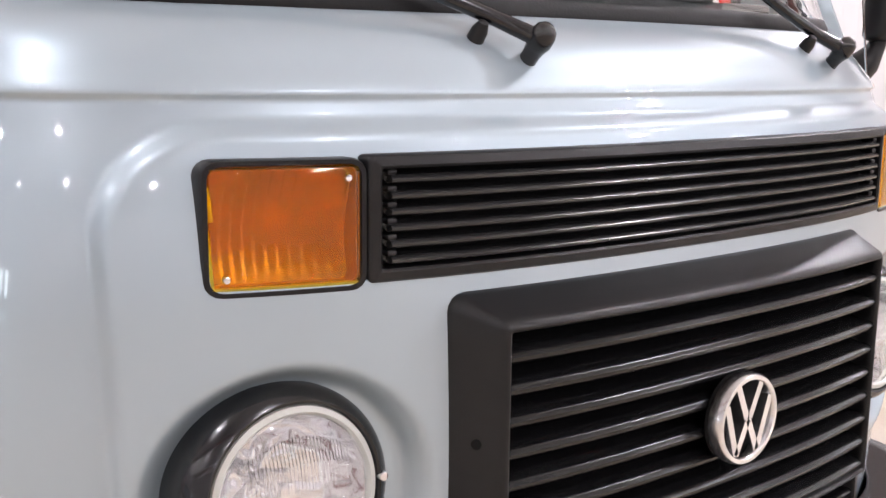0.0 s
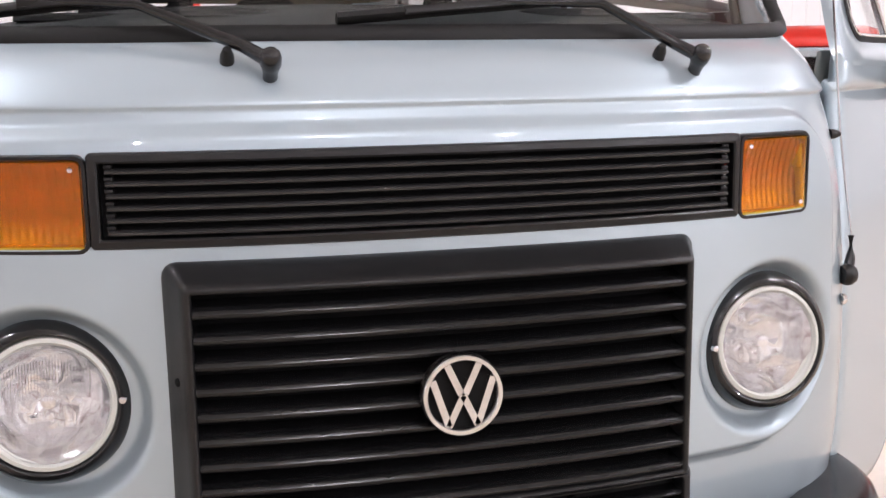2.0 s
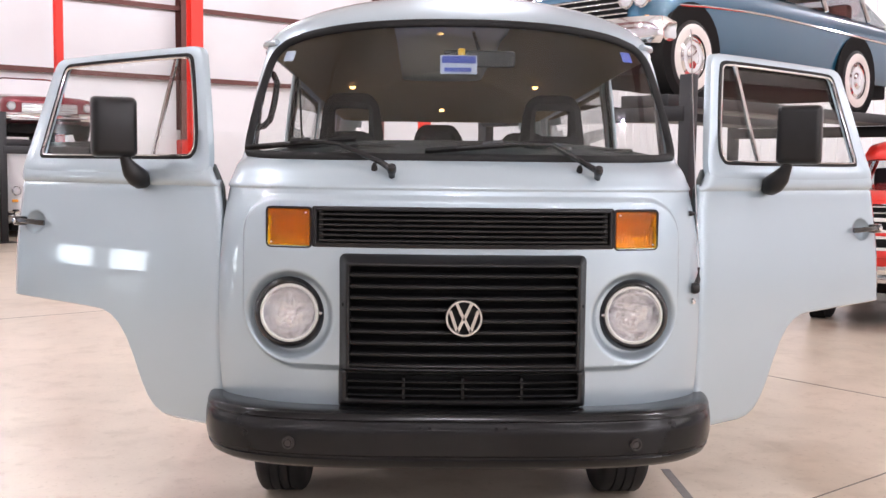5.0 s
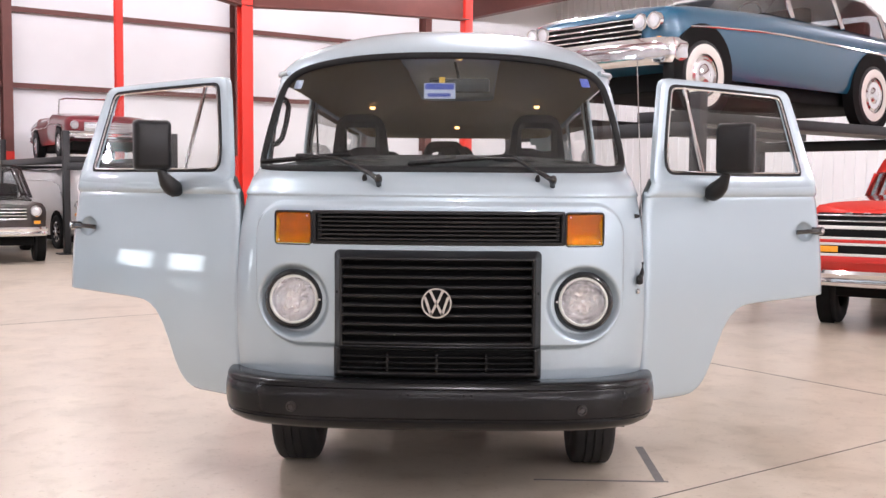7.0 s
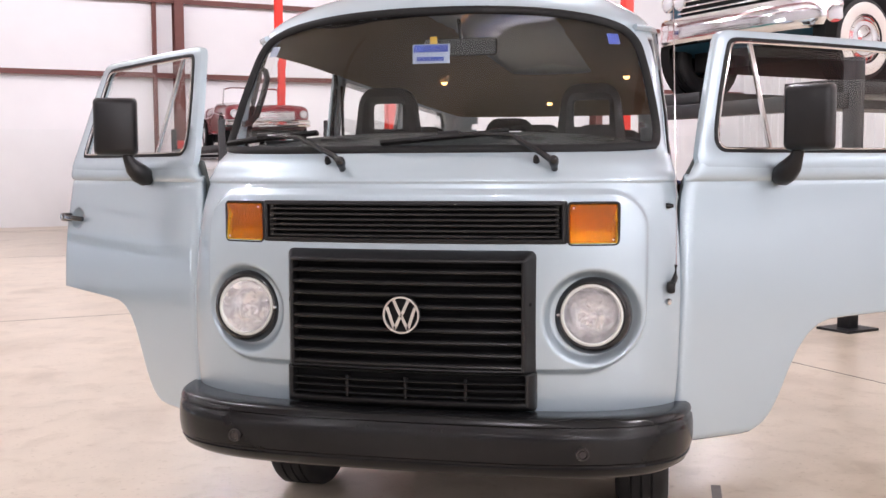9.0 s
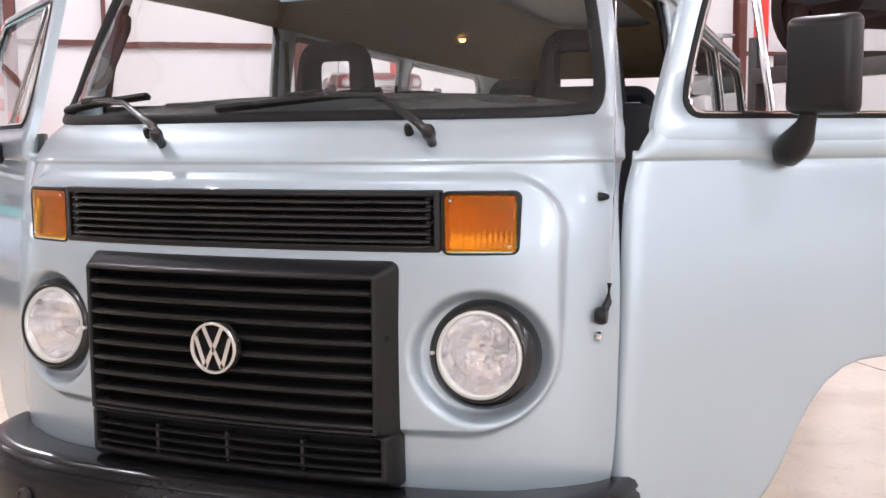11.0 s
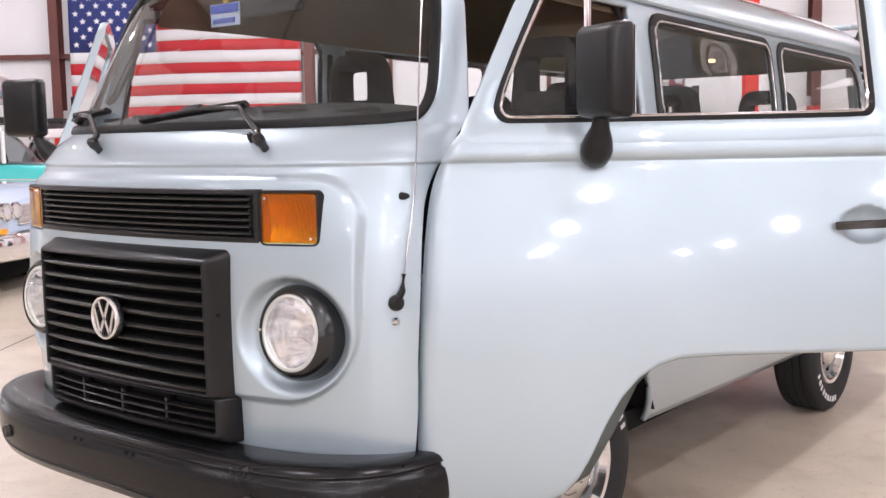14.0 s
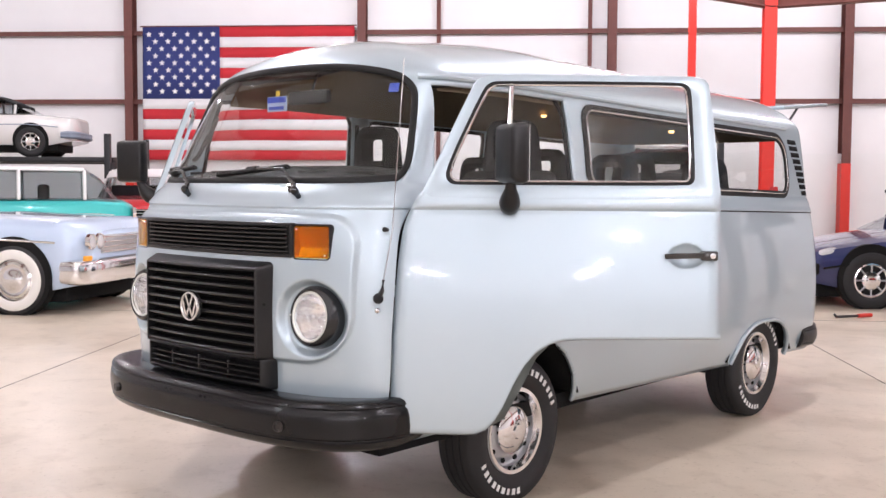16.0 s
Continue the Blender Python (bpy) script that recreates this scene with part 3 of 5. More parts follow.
SILL_LINE = [(.08, .43), (.58, .43), (.64, .46), (.70, .56), (.76, .70), (.84, .79), (.95, .82), (1.30, .83), (1.40, .86)]


def cell_open(i, j):
    c = [sum(rows[a][b][n] for a in (i, i + 1) for b in (j, j + 1)) / 4 for n in range(3)]
    x, y, z = c
    if j < NF and z > 1.39 and in_poly((x, z), WINDSHIELD):
        return True
    if j < NF and 1.117 < z < 1.232 and x < .636:
        return True
    if j < NF and z < 1.05 and math.hypot(x - .567, z - .888) < .108:
        return True
    if j >= NF + ND + NS and z < 1.8 and z > .95 and in_poly((x, z), HATCH):
        return True
    if NF <= j < NF + ND and .44 < z < 1.79 and z > ramp(y, SILL_LINE):
        return True
    return j >= NF - 2 and j < NF + ND + NS and z < 1.82 and any(in_poly((y, z), h) for h in SIDE_HOLES[1:])


bm = bmesh.new()
for sgn in (1, -1):
    grid([[settle((sgn * x, y, z)) for x, y, z in row] for row in rows], bm=bm, keep=lambda i, j: not cell_open(i, j))
bmesh.ops.remove_doubles(bm, verts=bm.verts, dist=2e-4)
bm.normal_update()
inward = [f for f in bm.faces if f.normal.dot(f.calc_center_median() - Vector((0, min(3.6, max(.6, f.calc_center_median().y)), 1.15))) < 0]
bmesh.ops.reverse_faces(bm, faces=inward)
body = part("body", bm, M_PAINT, van, angle=75, solid=.016)


def on_side(y, z, off, sgn):
    p = settle((side_x(y, z), y, z))
    y0, w, d, _ = level(z)
    t = max(0.0, 1 - (y - y0) / d) if y < y0 + d else 0
    n = Vector((1, -t ** 1.4, .18 if z > 1.4 else 0)).normalized()
    p += n * off
    return Vector((sgn * p.x, p.y, p.z))


# windshield with its seal
def front_skin(poly, off, rings=10, ymap=front_y):
    cx, cz = 0, sum(z for _, z in poly) / len(poly)
    rows_ = []
    for k in range(rings + 1):
        s = k / rings
        row = []
        for x, z in poly:
            xx, zz = cx + (x - cx) * s, cz + (z - cz) * s
            row.append((xx, ymap(xx, zz) - off, zz))
        rows_.append(row)
    b = bmesh.new()
    grid(rows_, closed_u=True, bm=b)
    bmesh.ops.remove_doubles(b, verts=b.verts, dist=1e-4)
    bmesh.ops.recalc_face_normals(b, faces=b.faces)
    return b


glass = part("windshield", double(front_skin(WINDSHIELD, -.004, 14)), M_GLASS, van, "clear curved windshield in a black rubber seal", angle=170)
glass.visible_shadow = False
part("seal", tube([front_at(x, z, .001) for x, z in dense(WINDSHIELD, .02)], .016, 8, True, flat=(.028, .018), up=(0, -1, .4)), M_RUBBER, glass)


for sgn in (1, -1):
    for hole in (SIDE_A, SIDE_B):
        cy, cz = sum(p[0] for p in hole) / len(hole), sum(p[1] for p in hole) / len(hole)
        rws = [[on_side(cy + (y - cy) * s, cz + (z - cz) * s, -.006, sgn) for y, z in hole] for s in (0, .25, .5, .75, 1)]
        b = grid(rws, closed_u=True)
        bmesh.ops.remove_doubles(b, verts=b.verts, dist=1e-4)
        bmesh.ops.recalc_face_normals(b, faces=b.faces)
        g = part("side_window", double(b), M_GLASS, van, "clear side window with a black seal and bright trim", angle=170)
        g.visible_shadow = False
        line = dense(hole, .03)
        part("seal", tube([on_side(y, z, .003, sgn) for y, z in line], .014, 8, True, flat=(.045, .014), up=(sgn, 0, .1)), M_RUBBER, g)
        part("bright_trim", tube([on_side(cy + (y - cy) * .985, cz + (z - cz) * .96, .011, sgn) for y, z in line], .0045, 6, True), M_CHROME, g)
    b = tube([on_side(y, z, -.026, sgn) for y, z in dense(DOORWAY, .03)], .010, 8, True)
    part("door_seal", b, M_RUBBER, van)
    gut = [settle((sgn * (side_x(y, 1.82) + .008), y, 1.822)) for y in [.42 + .06 * k for k in range(57)]]
    part("rain_gutter", tube(gut, .011, 8), M_PAINT, van)
    # Black bead along the belt crease; the groove's shade put into colour.
    part("belt_groove", tube([on_side(y, 1.2965, .0005, sgn) for y in [1.42 + .1 * k for k in range(27)]], .0045, 6), M_VOID, van)
    b = grid([[settle((sgn * (side_x(y, z) * .965), y, z)) for y in (1.37, 1.43, 1.48)] for z in (.86, 1.2, 1.4, 1.6, 1.79)])
    part("pillar_trim", b, M_PAINT, van, solid=.01)

# inner roof lining and floor
rws = []
for z in [1.80, 1.82] + [1.82 + .2 * f for f in (.1, .25, .45, .7, .95)]:
    w = level(z)[1]
    line = [(x, y) for x, y, *_ in half_line(z)]
    ring = [settle((x * .95, .16 + (y - .16) * .985 + .02, z - .03)) for x, y in line[::4]]
    ring += [Vector((-p.x, p.y, p.z)) for p in reversed(ring)]
    rws.append(ring)
b = grid(rws, closed_u=True, keep=lambda i, j: min(rws[0][j].y, rws[0][(j + 1) % len(rws[0])].y) > .50 or i > 3)
bmesh.ops.recalc_face_normals(b, faces=b.faces)
part("headliner", b, M_LINER, van, "dim beige roof lining")
rws = []
for back, up in ((.022, .004), (.10, .016), (.30, .045), (.55, .075)):
    row = []
    for k in range(33):
        x = -.69 + 1.38 * k / 32
        ze = max(z for (xa, z), (xb, _) in zip(WINDSHIELD, WINDSHIELD[1:] + WINDSHIELD[:1]) if min(abs(xa - x), abs(xb - x)) < .08)
        row.append((x * (1 - back * .12), front_y(x, min(ze, 1.88)) + back, ze + up))
    rws.append(row)
part("header_trim", grid(rws), M_HEADER, van, solid=.006)
b = box(-.78, .78, .12, 1.42, .73, .78)
box(-.78, .78, 1.42, 4.0, .50, .56, bm=b)
part("cabin_floor", b, M_DASH, van)
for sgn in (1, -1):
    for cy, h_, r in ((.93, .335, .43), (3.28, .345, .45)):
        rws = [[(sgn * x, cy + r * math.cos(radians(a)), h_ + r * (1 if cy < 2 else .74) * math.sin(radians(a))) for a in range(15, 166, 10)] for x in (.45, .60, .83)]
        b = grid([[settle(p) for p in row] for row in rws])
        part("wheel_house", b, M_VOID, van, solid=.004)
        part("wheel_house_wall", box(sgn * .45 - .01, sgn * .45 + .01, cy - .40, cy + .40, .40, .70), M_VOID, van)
# Added underside boxes, mostly unseen; they keep light off the floor below.
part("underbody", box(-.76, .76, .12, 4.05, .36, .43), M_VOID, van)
part("front_valance", box(-.70, .70, .02, .10, .41, .47, .01), M_VOID, van)
b = tube([(-.62, .93, .30), (.62, .93, .30)], .032, 10)
tube([(-.62, .90, .40), (.62, .90, .40)], .032, 10, bm=b)
part("front_axle", b, M_VOID, van)
part("spare_pan", box(-.34, .34, .30, .80, .30, .365, .03), M_VOID, van)
part("gearbox", box(-.20, .20, 2.55, 3.25, .22, .365, .05), M_VOID, van)
part("engine", box(-.48, .48, 3.35, 4.0, .20, .365, .05), M_VOID, van)
part("silencer", tube([(-.42, 4.06, .27), (.42, 4.06, .27)], .075, 14), M_VOID, van)
for sgn in (1, -1):
    lip = [rear_arch(a, .002) for a in range(8, 173, 6)]
    part("arch_lip", tube([on_side(y, z, .006, sgn) for y, z in lip], .013, 8), M_PAINT, van)


# front panels
def front_bar(x0, x1, sect, n=28, z_of=None):
    """A bar that follows the bowed front; sect: (outward, height) pairs of its closed section."""
    rws = []
    for k in range(n + 1):
        x = x0 + (x1 - x0) * k / n
        base = front_y(x, 1.1)
        rws.append([(x, base - o, z) for o, z in sect])
    b = bmesh.new()
    grid(rws, closed_u=True, bm=b)
    b.verts.ensure_lookup_table()
    m = len(sect)
    b.faces.new([b.verts[k] for k in range(m)])
    b.faces.new([b.verts[len(b.verts) - 1 - k] for k in range(m)])
    bmesh.ops.recalc_face_normals(b, faces=b.faces)
    return b


def frame_ring(x0, x1, z0, z1, r, n=4, k=14):
    """Rounded rectangle with a set count of points, so that two of them can be joined."""
    pts = round_rect(x0, x1, z0, z1, r, n)
    out = []
    for i, p in enumerate(pts):
        out.append(p)
        if (i + 1) % (n + 1) == 0:
            q = pts[(i + 1) % len(pts)]
            out += [tuple(a + (c - a) * j / k for a, c in zip(p, q)) for j in range(1, k)]
    return out


def blade(z, h, out, depth, rise):
    """A louvre's section: a rounded lip, and a face that climbs inwards from it."""
    return [(out - depth, z + rise), (out - depth * .55, z + rise * .62), (out - .007, z + h * .62), (out - .0025, z + h * .45), (out, z + h * .1), (out - .001, z - h * .25), (out - .004, z - h * .45), (out - .009, z - h * .5), (out - .013, z - h * .3), (out - depth, z + rise - h * .5)]


FLUSH = .019   # the intake and the indicators lie almost level with the raised face


def flush_rings(x0, x1, z0, z1, r, steps, n=4, k=14):
    """A moulding of rounded rectangles; steps: (inset, outward) pairs."""
    rws = []
    for e, o in steps:
        ring = frame_ring(x0 + e, x1 - e, z0 + e, z1 - e, max(.002, r - e * .5), n, k)
        rws.append([(x, front_y(x, 1.1) - o, z) for x, z in ring])
    b = grid(rws, closed_u=True)
    bmesh.ops.recalc_face_normals(b, faces=b.faces)
    return b


vent = part("vent_panel", flush_rings(-.490, .490, 1.111, 1.243, .006, ((0, .0), (0, FLUSH), (.002, FLUSH + .003), (.011, FLUSH + .0045), (.014, FLUSH + .002), (.0155, .0))), M_PLASTIC, van, "matt black louvred air intake panel")
# Black sheet behind the louvres; the shade of the gaps is its colour.
part("backing", front_bar(-.476, .476, [(-.006, 1.122), (-.006, 1.232), (-.012, 1.232), (-.012, 1.122)]), M_VOID, vent)
for k in range(6):
    z = 1.2170 - k * .0168
    part("louvre", front_bar(-.466, .466, blade(z, .0078, FLUSH + .004, .024, .006)), M_LOUVRE, vent)
for sgn in (1, -1):
    for k in range(6):
        part("clip_tab", box(sgn * .462 - .006, sgn * .462 + .006, front_y(.469, 1.1) - FLUSH + .001, front_y(.469, 1.1) + .004, 1.2245 - k * .0168 - .003, 1.2245 - k * .0168 + .003, .002), M_PLASTIC, vent)

# indicators
for sgn in (1, -1):
    def ix(v):
        return min(sgn * v[0], sgn * v[1]), max(sgn * v[0], sgn * v[1])
    a, c = ix((.490, .6485))
    house = part("indicator", flush_rings(a, c, 1.104, 1.241, .016, ((0, .0), (0, FLUSH - .004), (.0015, FLUSH), (.006, FLUSH), (.0075, FLUSH - .004), (.008, -.012)), 4, 8), M_PLASTIC, van, "amber indicator lamp in a black housing")
    x0, x1 = ix((.4965, .6425))
    rws = []
    for i in range(17):
        z = 1.110 + .125 * i / 16
        row = []
        for j in range(73):
            x = x0 + (x1 - x0) * j / 72
            dish = min(1, math.hypot((j / 36 - 1) * .8, (i - 6) / 10)) ** 2
            row.append((x, front_y(x, 1.1) + .024 - .026 * dish + .0009 * math.sin(j * 1.1), z))
        rws.append(row)
    part("reflector", grid(rws), M_AMBER_BACK, house, angle=80)
    rws = []
    stops = [0, .008, .02, .04, .07] + [.07 + .86 * k / 10 for k in range(1, 10)] + [.93, .96, .98, .992, 1]
    for t in stops:
        row = []
        for q in stops:
            x = x0 + (x1 - x0) * q
            edge = min(1, 16 * min(q, 1 - q, t, 1 - t))
            row.append((x, front_y(x, 1.1) - FLUSH + .005 - .007 * math.sqrt(1 - (1 - edge) ** 2), 1.1105 + .1240 * t))
        rws.append(row)
    b = grid(rws)
    bmesh.ops.recalc_face_normals(b, faces=b.faces)
    part("lens", double(b, .003), M_AMBER, house, "ribbed amber plastic lens", angle=170).visible_shadow = False
    part("skirt", flush_rings(*ix((.4960, .6430)), 1.110, 1.235, .012, ((0, FLUSH - .007), (.001, FLUSH - .006), (.0035, FLUSH - .006), (.004, -.010)), 4, 8), M_AMBER_SKIRT, house)
    for x, z in ((.628, 1.124), (.511, 1.221)):
        part("screw", lathe([(0, -.003), (.0035, -.002), (.0045, .002)], "y", 12), M_CHROME, house, m=Matrix.Translation((sgn * x, front_y(x, 1.1) - FLUSH - .001, z)))

# lower grille
def front_rings(rings):
    """A moulding through rings of (outline, outward) on the bowed front."""
    b = grid([[(x, front_y(x, 1.1) - o, z) for x, z in ring] for ring, o in rings], closed_u=True)
    bmesh.ops.recalc_face_normals(b, faces=b.faces)
    return b


GO = .080
LIP = .3715
rings = []
for e, o in ((.0295, .0), (.0290, .020), (.0270, .026), (.0220, .034), (.0075, .066), (.0035, .0745), (.0, .0790), (-.0035, .0805), (-.0065, .0795), (-.0085, .076), (-.0095, .066), (-.0095, .030)):
    rings.append((frame_ring(-LIP - e, LIP + e, .7245 - e * .8, 1.0645 + e * .95, max(.004, .006 + e * .5), 4), o))
grille = part("grille", front_rings(rings), M_PLASTIC, van, "large matt black slatted radiator grille", angle=50)
# Black sheet over the uncut body; it stands for the depth between slats.
part("backing", front_bar(-.372, .372, [(.027, .615), (.027, 1.056), (.010, 1.056), (.010, .615)]), M_VOID, grille)
for k in range(9):
    z = 1.0275 - k * .0362
    part("slat", front_bar(-.3625, .3625, blade(z, .0125, GO - .003, .046, .014)), M_SATIN, grille)
rings = []
for e, o in ((.0150, .0), (.0145, .030), (.0100, .044), (.0, .060), (-.004, .064), (-.012, .064), (-.015, .060), (-.016, .024)):
    rings.append((frame_ring(-.387 - e, .387 + e, .612 - e, .716 + e * .2, .008, 4), o))
low = part("lower_vent", front_rings(rings), M_PLASTIC, grille, angle=50)
for k in range(3):
    z = .6845 - k * .0225
    part("slat", front_bar(-.3765, .3765, blade(z, .0080, .061, .034, .005)), M_SATIN, grille)
for x in (-.19, 0, .19):
    part("divider", box(x - .005, x + .005, front_y(x, 1.1) - .0585, front_y(x, 1.1) - .020, .629, .699, .002), M_SATIN, grille)
for sgn in (1, -1):
    # Black disc on the frame, for the dark of a screw hole.
    part("screw_hole", lathe([(0, -.001), (.006, -.001), (.006, .002)], "y", 12), M_VOID, grille, m=Matrix.Translation((sgn * .386, front_y(.386, 1.1) - .052, .93)) @ pose(0, 0, 0, 0, 0, sgn * 60))

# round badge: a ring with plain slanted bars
YB = front_y(0, 1.1) - GO - .014
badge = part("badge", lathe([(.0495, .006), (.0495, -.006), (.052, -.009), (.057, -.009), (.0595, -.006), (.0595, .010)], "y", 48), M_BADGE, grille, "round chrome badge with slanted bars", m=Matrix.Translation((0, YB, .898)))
part("base", lathe([(0, .006), (.058, .006), (.058, .016), (0, .016)], "y", 40), M_VOID, grille, m=Matrix.Translation((0, YB, .898)))


def badge_bar(x0, z0, x1, z1, w=.0098):
    d = Vector((x1 - x0, 0, z1 - z0)).normalized()
    s = Vector((-d.z, 0, d.x)) * (w / 2)
    b = bmesh.new()
    pts = [Vector((x0, 0, z0)) - s, Vector((x1, 0, z1)) - s, Vector((x1, 0, z1)) + s, Vector((x0, 0, z0)) + s]
    f = [b.verts.new(p + Vector((0, YB - .007, .898))) for p in pts]
    g = [b.verts.new(p + Vector((0, YB + .006, .898))) for p in pts]
    b.faces.new(f)
    for k in range(4):
        b.faces.new((f[k], g[k], g[(k + 1) % 4], f[(k + 1) % 4]))
    bmesh.ops.recalc_face_normals(b, faces=b.faces)
    return b


for x0, z0, x1, z1 in ((-.023, .045, -.003, .002), (.023, .045, .003, .002), (-.044, .024, -.021, -.044), (-.021, -.044, 0, .000), (0, .000, .021, -.044), (.021, -.044, .044, .024)):
    part("badge_bar", badge_bar(x0, z0, x1, z1), M_BADGE, grille)

# headlamps
M_RING = material("gloss_black_ring", (.008, .0085, .010), .24, vary=.2, spec=.5, coat=.35)
M_LENSRIM = material("pale_lens_rim", (.62, .63, .58), .3, vary=.08)
for sgn in (1, -1):
    y = front_y(.567, .89)
    at = pose(sgn * .565, y + .033, .888, -5, 0, sgn * 2)
    ring = part("headlamp", lathe([(.122, .05), (.1225, .022), (.1220, .002), (.1205, -.018), (.1175, -.032), (.1125, -.0415), (.1065, -.0475), (.101, -.0505), (.098, -.0495), (.0965, -.046), (.096, -.040), (.096, .02)], "y", 72), M_RING, van, "round clear headlamp in a deep black ring", m=at)
    part("inner_ring", lathe([(.0968, -.041), (.0950, -.048), (.089, -.0500), (.085, -.045), (.084, .01)], "y", 64), M_LENSRIM, ring)
    rng = random.Random(4)
    prof = [(.085, -.036), (.080, -.018), (.075, .0), (.068, .016), (.058, .028), (.044, .038), (.028, .044), (.014, .047), (.001, .048)]
    facets = [[(r * math.cos(2 * math.pi * (k + .5 * (n_ % 2)) / 26), a + rng.uniform(-.0055, .0055), r * math.sin(2 * math.pi * (k + .5 * (n_ % 2)) / 26)) for k in range(26)] for n_, (r, a) in enumerate(prof)]
    part("reflector", grid(facets, closed_u=True), M_BOWL, ring, angle=2)
    b = lathe([(0.0, -.067), (.03, -.0655), (.055, -.061), (.072, -.055), (.086, -.046)], "y", 56)
    part("lens", double(b, .004), M_LENS, ring, "fluted clear glass", angle=170).visible_shadow = False
    b = bmesh.new()
    dep = lambda x_, z_: -.0615 + 2.6 * (x_ * x_ + z_ * z_)
    bars = [(-.060 + .004 * k, .010, .034 + .030 * math.cos((-.060 + .004 * k) / .05), 0) for k in range(31)]
    bars += [(-.036 + .012 * k, -.030 - .004 * (k % 2), -.004, 0) for k in range(7)]
    bars += [(-.052 + .0065 * k, -.058 + .006 * abs(k - 8) * .6, -.036, (k - 8) * .0012) for k in range(17)]
    for x, z0, z1, lean in bars:
        if math.hypot(x, z1) > .078:
            z1 = math.sqrt(max(0, .078 ** 2 - x * x))
        tube([(x - lean, dep(x - lean, z0), z0), (x, dep(x, (z0 + z1) / 2), (z0 + z1) / 2), (x + lean, dep(x + lean, z1), z1)], .0006, 5, bm=b)
    part("flutes", b, M_LENS, ring).visible_shadow = False
    part("bulb_cap", lathe([(0, -.030), (.010, -.028), (.013, -.018), (.013, .03), (0, .04)], "y", 20), M_REFLECT, ring)
    part("screw", lathe([(0, -.005), (.005, -.004), (.006, .002)], "y", 12), M_CHROME, ring, m=Matrix.Translation((-sgn * .103, -.0495, 0.0)))


# bumpers
M_SENSOR = material('grey_sensor_ring', (.035, .030, .028), .4, vary=.3, scale=60)


def bumper_line(y0, w, d, p, n, turn=1, x_end=1.0):
    out = []
    for k in range(-n, n + 1):
        a = radians(90 * k / n) * x_end
        x = w * math.copysign(abs(math.sin(a)) ** (2 / p), a)
        y = d * (1 - max(0, math.cos(a)) ** (2 / p))
        nx, ny = math.copysign(abs(math.sin(a)) ** (2 - 2 / p), a) / w, -max(0, math.cos(a)) ** (2 - 2 / p) / d
        nn = Vector((nx, ny, 0)).normalized()
        out.append((Vector((x, y0 + turn * y, 0)), Vector((nn.x, turn * nn.y, 0))))
    return out


BUMP = [(-.13, .592), (-.05, .598), (-.018, .597), (-.004, .588), (.002, .574), (-.003, .569), (-.002, .562), (.004, .556), (.008, .53), (.008, .49), (.004, .462), (-.004, .456), (-.004, .450), (.0, .446), (-.010, .426), (-.04, .408), (-.10, .404), (-.13, .41)]


def bumper(line, prof, z_off=0):
    """Sweeps a section along a line; the section thins and rounds off towards both ends."""
    zc = (max(z for _, z in prof) + min(z for _, z in prof)) / 2
    rws = []
    for k, (p, n) in enumerate(line):
        e = min(k, len(line) - 1 - k)
        deep = -.13 * step(-4, 14, e) - .02
        f = (.86, .95, .985)[e] if e < 3 else 1
        rws.append([p + n * (max(o, deep) - .012 * (1 - f) / .14) + Vector((0, 0, zc + (z - zc) * f + z_off)) for o, z in prof])
    b = grid(rws, closed_u=True)
    b.verts.ensure_lookup_table()
    m = len(prof)
    b.faces.new([b.verts[k] for k in range(m)])
    b.faces.new([b.verts[len(b.verts) - 1 - k] for k in range(m)])
    bmesh.ops.recalc_face_normals(b, faces=b.faces)
    return b


LINE = bumper_line(-.222, .872, .50, 3.4, 40)
fb = part("front_bumper", bumper(LINE, BUMP), material("worn_black_bumper", (.009, .009, .0095), .22, vary=.2, scale=60, spec=.30), van, "wrap-around black plastic bumper")
for sgn in (1, -1):
    s = part("parking_sensor", lathe([(0, -.009), (.010, -.009), (.012, -.004), (.014, -.011), (.0185, -.011), (.020, -.006), (.020, .01)], "y", 28), M_SENSOR, fb, m=pose(sgn * .552, -.1985, .497, 0, 0, sgn * 12))
    for k in (0, 1):
        # Black disc on the bumper; a bolt hole's shade, nothing is cut.
        part("bolt_hole", lathe([(0, -.001), (.006, -.001), (.006, .004)], "y", 10), M_VOID, fb, m=Matrix.Translation((sgn * (.105 + .03 * k), -.2275, .552)))
part("rear_bumper", bumper(bumper_line(4.35, .86, .50, 3.4, 24, -1), [(o * 1.2, z * .80) for o, z in BUMP], .02), M_PLASTIC, van)

